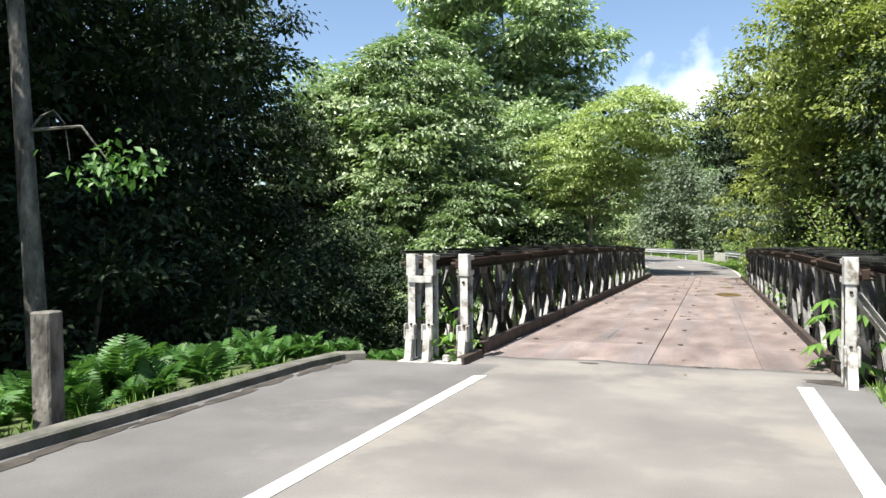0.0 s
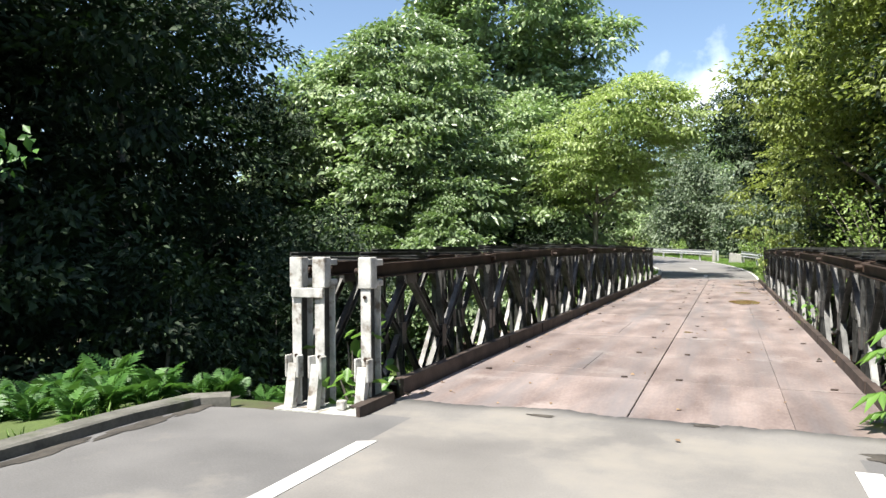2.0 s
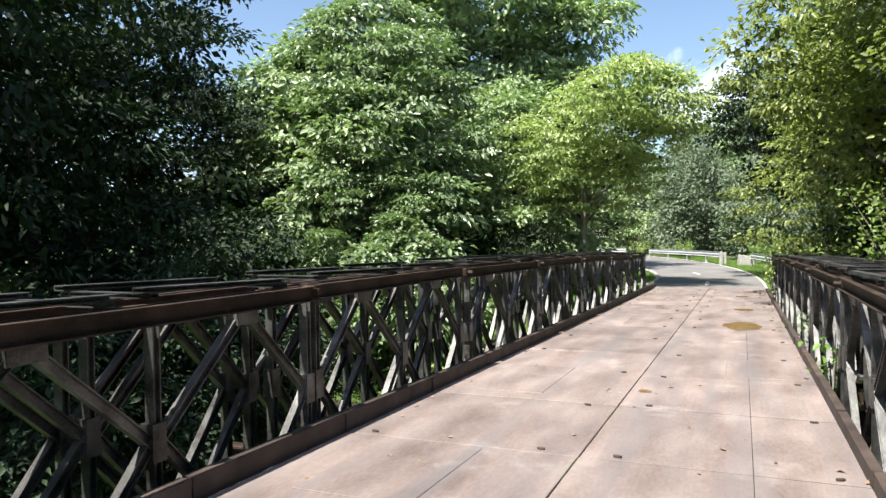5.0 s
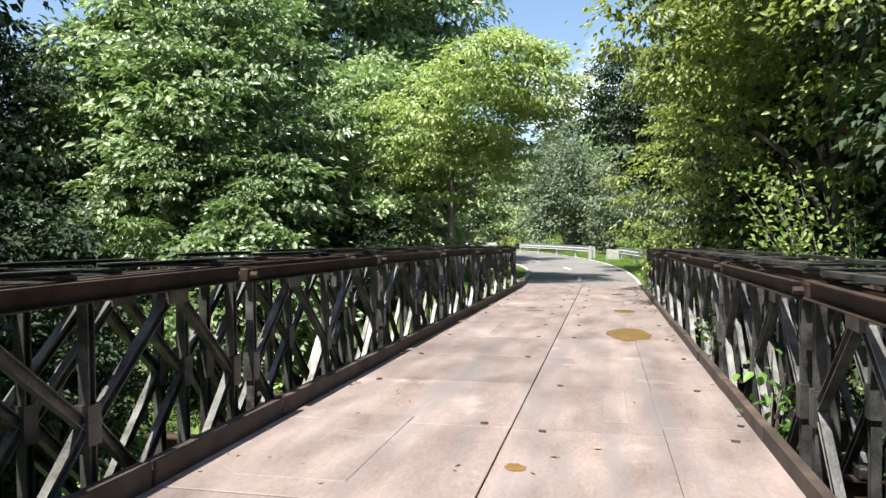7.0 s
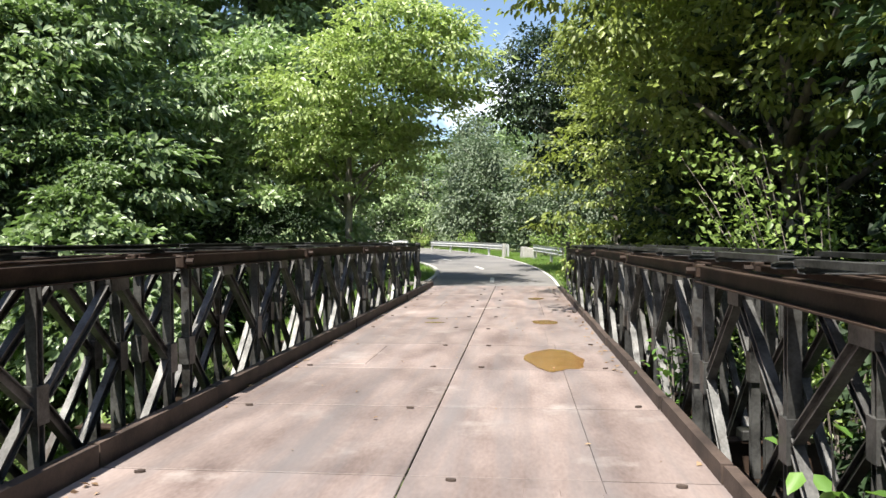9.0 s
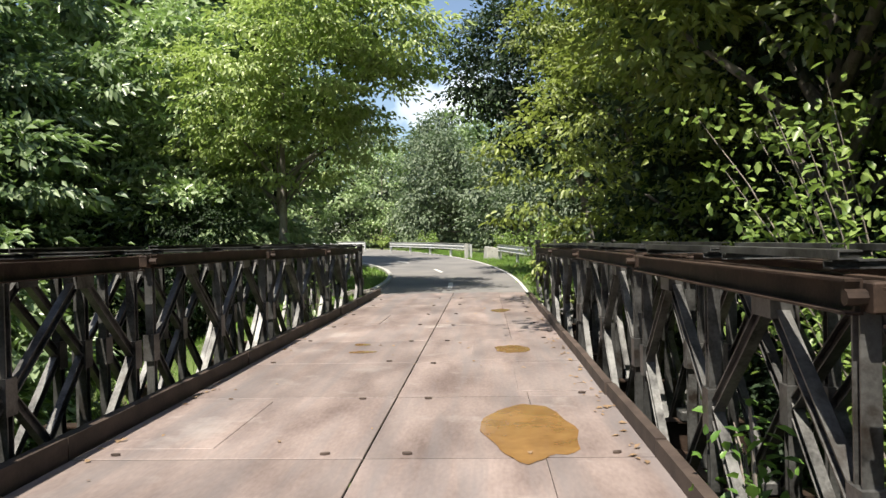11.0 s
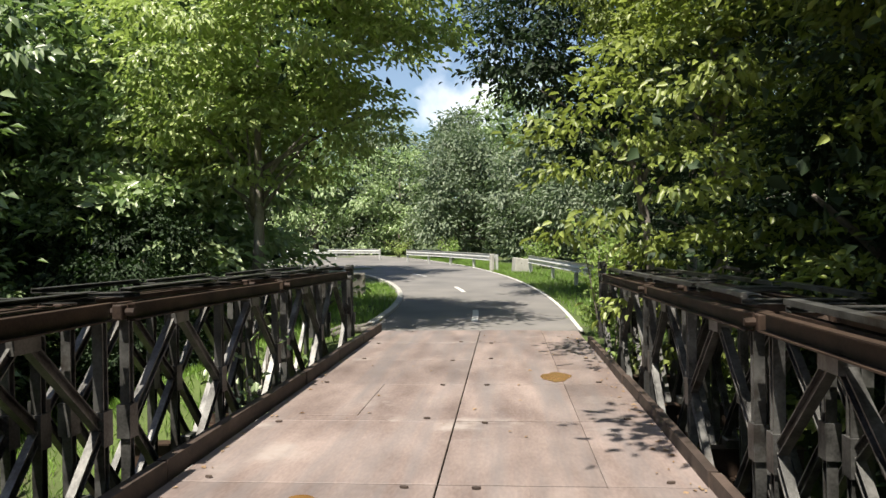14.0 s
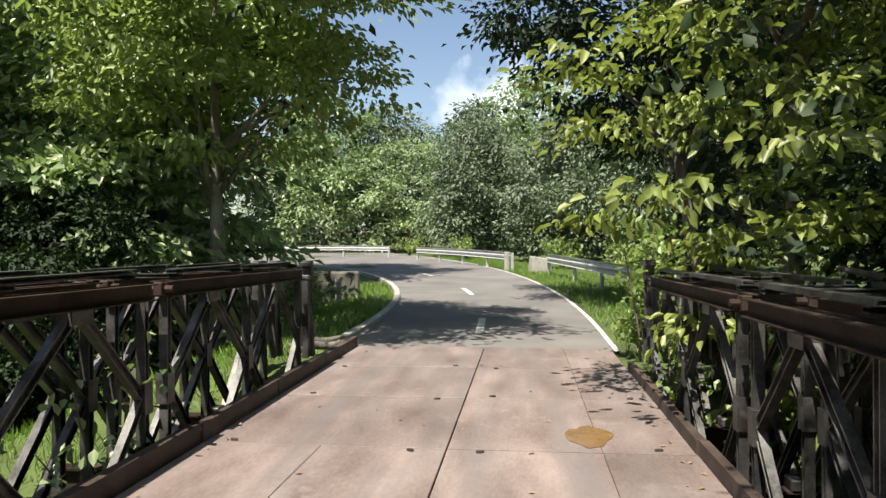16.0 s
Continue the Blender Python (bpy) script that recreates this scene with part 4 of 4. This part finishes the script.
blades("grass", "bright green grass verge along the bend", verge, 0.14, 2)
tuft = [(1.12 + abs(a), 6.55 + b) for a, b in zip(grng.normal(0, 0.3, 900), grng.normal(0, 0.25, 900))] + [(-3.74 - abs(a), 4.6 + b) for a, b in zip(grng.normal(0, 0.12, 500), grng.uniform(-3, 2.2, 500))]
blades("grass", "tufts of grass at the asphalt edge", tuft, 0.13, 3)


# ---- roadside furniture ----
def guardrail(pts, label):
    """A corrugated steel barrier on posts through the given plan points."""
    root = thing("guardrail", Matrix(), label, "guardrail", "guardrails at the bend")
    prof = [(0.0, -0.15), (0.035, -0.11), (0.035, -0.06), (0.0, 0.0), (0.035, 0.06), (0.035, 0.11), (0.0, 0.15), (-0.008, 0.15), (0.025, 0.1), (0.025, 0.07), (-0.01, 0.0), (0.025, -0.07), (0.025, -0.1), (-0.008, -0.15)]
    for a, b in zip(pts, pts[1:]):
        bm = bmesh.new()
        za, zb = height(*a) + 0.6, height(*b) + 0.6
        sweep(bm, [(2.0 * u, w) for u, w in prof], (*a, za), (*b, zb))
        part("rail", bm, GALVANISED, root)
    for i, p in enumerate(pts):
        bm = bmesh.new()
        d = Vector((*pts[min(i + 1, len(pts) - 1)], 0)) - Vector((*pts[max(i - 1, 0)], 0))
        a = math.degrees(math.atan2(d.y, d.x))
        box(bm, -0.06, 0.06, -0.14, -0.04, -0.2, 0.72, 0.01)
        bm.transform(pose(*p, height(*p), 0, 0, a))
        part("post", bm, GALVANISED, root)
    return root


guardrail([(-0.6, 49.3), (-1.7, 52.0), (-3.0, 54.8), (-4.4, 57.4), (-5.9, 59.8)], "white-grey steel guardrail on the outside of the bend")
guardrail([(-8.2, 63.6), (-11.5, 65.6), (-15.0, 67.0), (-19.0, 68.0)], "white-grey steel guardrail far along the bend")
guardrail([(2.7, 34.6), (2.35, 37.5), (1.9, 40.5), (1.4, 43.5), (0.75, 47.2)], "grey steel guardrail beside the shaded verge")
for x, y in ((-0.72, 49.2),):
    bm = bmesh.new()
    box(bm, -0.09, 0.09, -0.08, 0.08, -0.2, 0.76, 0.02)
    bm.transform(pose(x, y, height(x, y), 0, 0, -60))
    tagged(part("marker_post", bm, PALE_CONCRETE), "white concrete marker post at the guardrail end", "post")


def headwall(x, y):
    bm = bmesh.new()
    box(bm, -0.42, 0.42, -0.3, 0.3, -0.3, 0.5)
    top = sorted(bm.verts, key=lambda v: -v.co.z)[:4]
    for v in top:
        v.co.x *= 0.8
        v.co.z += 0.12 if v.co.x < 0 else 0
    bmesh.ops.bevel(bm, geom=bm.edges[:], offset=0.03, segments=1, affect="EDGES")
    bm.transform(pose(x, y, height(x, y), 0, 0, 15))
    return tagged(part("headwall", bm, PALE_CONCRETE), "pale concrete headwall block by the guardrail", "headwall")


headwall(0.55, 48.6)


def parapet(x, y):
    """A dark rail with white reflector patches, built as a thick mossy beam."""
    z = height(x, y)
    root = thing("parapet", pose(x, y, z, 0, 0, 8), "dark roadside rail with white reflector patches, built as a beam", "parapet")
    bm = bmesh.new()
    box(bm, -1.0, 0.75, -0.12, 0.12, 0.1, 0.85, 0.03)
    for v in bm.verts:
        v.co += Vector((0, 0, 0.04 * noise.noise(v.co * 3)))
    part("beam", bm, CONCRETE, root)
    for dx in (0.0, 0.2):
        bm = bmesh.new()
        box(bm, dx - 0.05, dx + 0.05, -0.135, -0.115, 0.42, 0.62, 0.01)
        part("reflector", bm, WHITE_PAINT, root, "white reflector patch")
    return root


parapet(-4.9, 38.6)
bm = bmesh.new()
box(bm, -0.07, 0.07, -0.06, 0.06, -0.2, 0.62, 0.015)
bm.transform(pose(-4.35, 37.4, height(-4.35, 37.4)))
tagged(part("marker_post", bm, WHITE_PAINT), "short white-painted marker post in the grass", "post")


def stump_pile(x, y, z, s):
    """A weathered broken timber lying by the truss end."""
    bm = bmesh.new()
    rng = np.random.default_rng(int(abs(x * 100)))
    tube(bm, [(-0.35, 0, 0.05), (-0.1, 0.03, 0.12), (0.15, 0, 0.1), (0.4, -0.05, 0.16)], [0.07 * s, 0.09 * s, 0.08 * s, 0.04 * s], 7, 0.2, rng)
    bm.transform(pose(x, y, z, 0, 0, 30))
    return tagged(part("driftwood", bm, LICHEN_BARK, None, "", True), "weathered broken timber by the truss end", "timber")


stump_pile(-2.62, 29.9, -0.04, 0.6)
stump_pile(-2.8, 30.4, -0.04, 0.5)


def roadside_post(x, y):
    """A squared weathered timber post behind the kerb."""
    bm = bmesh.new()
    box(bm, -0.068, 0.068, -0.065, 0.065, -0.1, 0.78, 0.012)
    bm.transform(pose(x, y, height(x, y), 0, -1.5, 8))
    return tagged(part("timber_post", bm, LICHEN_BARK), "squared grey weathered timber post by the kerb", "post")


roadside_post(-3.78, 3.8)


def bare_trunk(x, y):
    """A leaning pale trunk before the dark wood, with a dead hanging branch."""
    z = height(x, y)
    root = thing("bare_tree", pose(x, y, z), "pale mottled leaning tree trunk before the dark wood", "tree", "trees")
    rng = np.random.default_rng(3)
    side = lambda h, s=0.0: (-0.062 * h + 0.936 * s, -0.023 * h + 0.35 * s, h)
    bm = bmesh.new()
    tube(bm, [side(h) for h in (-0.4, 0.4, 1.5, 2.6, 3.8, 5.2, 7.0, 9.5)], [0.19, 0.145, 0.13, 0.125, 0.115, 0.1, 0.08, 0.04], 12, 0.12, rng)
    part("trunk", bm, LICHEN_BARK, root, "", True)
    top = 2.9 - z
    bm = bmesh.new()
    tube(bm, [side(top - 0.25, 0.05), side(top, 0.25), side(top + 0.08, 0.42), side(top - 0.1, 0.56), side(top - 0.6, 0.6)], [0.02, 0.016, 0.013, 0.01, 0.005], 6)
    part("dead_branch", bm, LICHEN_BARK, root, "thin bare hanging branch")
    bm = bmesh.new()
    tube(bm, [side(top - 0.2, 0.0), (0.55, 0.15, 2.75 - z), (0.95, 0.34, 2.15 - z)], [0.03, 0.02, 0.006], 6)
    part("twig", bm, LICHEN_BARK, root)
    n = 150
    at = rng.normal(size=(n, 3)) * np.array([0.3, 0.3, 0.17]) + np.array([0.9, 0.32, 2.2 - z])
    new("leaves", leaf_mesh("leaves", at, rng.normal(size=(n, 3)) + np.array([0, 0, -0.8]), np.array([0.2, -0.5, 0.8]) + rng.normal(size=(n, 3)) * 0.3, rng.uniform(0.1, 0.2, n), FERN_GREEN, 0.5, 0.08)).parent = root
    return root


bare_trunk(-8.45, 7.66)


# ---- on the deck ----
def puddle(x, y, rx, ry, seed, lift=0.0):
    bm = bmesh.new()
    vs = []
    for k in range(40):
        a = 2 * math.pi * k / 40
        r = 1 + 0.26 * noise.noise(Vector((math.cos(a) * 1.6 + seed * 1.37, math.sin(a) * 1.6, seed * 0.73))) + 0.14 * noise.noise(Vector((math.cos(a) * 3.1, math.sin(a) * 3.1, seed * 2.31)))
        vs.append(bm.verts.new((x + rx * r * math.cos(a), y + ry * r * math.sin(a), 0.0042 + lift)))
    c = bm.verts.new((x, y, 0.005 + lift))
    for k in range(40):
        bm.faces.new((vs[k], vs[(k + 1) % 40], c))
    return tagged(part("puddle", bm, MUD_WATER), "muddy brown puddle lying on the deck plates", "puddle", "puddles on the deck")


puddle(0.36, 18.75, 0.29, 0.62, 1)
puddle(0.36, 26.25, 0.15, 0.26, 2)
puddle(0.38, 22.02, 0.18, 0.28, 3, 0.0045)
puddle(-0.45, 12.77, 0.06, 0.07, 4)
puddle(-1.33, 22.5, 0.1, 0.08, 5)
puddle(-1.22, 21.95, 0.14, 0.07, 6)

lrng = np.random.default_rng(17)
n_l = 300
edge = lrng.random(n_l)
lx = np.where(edge < 0.36, RIGHT_EDGE - 0.02 - np.abs(lrng.normal(0, 0.1, n_l)), np.where(edge < 0.6, LEFT_EDGE + 0.03 + np.abs(lrng.normal(0, 0.08, n_l)), lrng.uniform(LEFT_EDGE, RIGHT_EDGE, n_l)))
ly = np.where(edge < 0.36, lrng.uniform(18, 29.5, n_l), lrng.uniform(7, 30, n_l))
me = leaf_mesh("fallen_leaves", np.stack([lx, ly, np.full(n_l, 0.008)], 1), np.stack([lrng.normal(size=n_l), lrng.normal(size=n_l), np.abs(lrng.normal(0, 0.08, n_l))], 1), np.array([0, 0, 1.0]) + lrng.normal(size=(n_l, 3)) * 0.25, lrng.uniform(0.02, 0.065, n_l), DRY_LEAF, 0.6, 0.06)
tagged(new("fallen_leaves", me), "dry brown fallen leaves strewn on the deck", "leaves", "", "stuff")


# ---- deck plates ----
deck = thing("floor_deck", Matrix(), "pinkish rusty steel plate bridge deck", "deck", "", "structure")


def plate_mesh(w, l, t=0.012, worn=0.004):
    bm = bmesh.new()
    vs = box(bm, -w / 2, w / 2, -l / 2, l / 2, -t, 0)
    bmesh.ops.bevel(bm, geom=[e for e in bm.edges if e.verts[0].co.z > -0.001 and e.verts[1].co.z > -0.001], offset=worn, segments=1, affect="EDGES")
    return finish("plate", bm, PLATE)


MID = -0.58
half_l, half_r = MID - LEFT_EDGE, RIGHT_EDGE - MID
mesh_l, mesh_r = plate_mesh(half_l - 0.018, BAY - 0.018), plate_mesh(half_r * 0.63 - 0.004, BAY - 0.018, worn=0.002)
mesh_s = plate_mesh(half_r * 0.37 - 0.002, BAY - 0.018, worn=0.002)
prng = random.Random(5)
for k in range(BAYS + 1):
    for me, x in ((mesh_l, LEFT_EDGE + half_l / 2), (mesh_r, MID + half_r * 0.315), (mesh_s, MID + half_r * 0.815)):
        ob = new("plate", me)
        ob.parent = deck
        ob.matrix_basis = pose(x, Y0 + BAY * (k + 0.5), prng.uniform(-0.0015, 0.0015), prng.uniform(-0.05, 0.05), prng.uniform(-0.05, 0.05))


# repair plates welded on the deck, 4 mm proud
for x0, x1, y0, y1 in ((-1.95, -1.3, 12.35, 13.78), (0.4, 0.93, 13.8, 14.95), (0.02, 0.2, 13.9, 15.0), (-0.04, 0.86, 21.36, 22.75), (-1.86, -1.42, 24.5, 25.85), (-1.9, -1.2, 9.4, 10.5), (0.35, 0.9, 19.9, 21.1), (-2.1, -1.5, 18.4, 19.6)):
    ob = new("patch_plate", plate_mesh(x1 - x0, y1 - y0, 0.01))
    ob.parent = deck
    ob.matrix_basis = pose((x0 + x1) / 2, (y0 + y1) / 2, 0.0065, 0, 0, prng.uniform(-0.6, 0.6))

# bolt heads and slots beside the joints
bm = bmesh.new()
ring = [(0.028 * math.cos(k * math.pi / 5), 0.014 * math.sin(k * math.pi / 5)) for k in range(10)]
sweep(bm, ring, (0, 0, -0.004), (0, 0, 0.008), (0, 1, 0))
bolt_me = finish("bolt", bm, KERB_STEEL)
for k in range(1, BAYS + 1):
    for x in (-2.0, -0.82, -0.38, 0.82):
        if prng.random() < 0.88:
            ob = new("bolt", bolt_me)
            ob.parent = deck
            ob.matrix_basis = pose(x + prng.uniform(-0.05, 0.05), Y0 + BAY * k + prng.choice((-0.07, 0.07)), 0.006, 0, 0, prng.uniform(-25, 25))
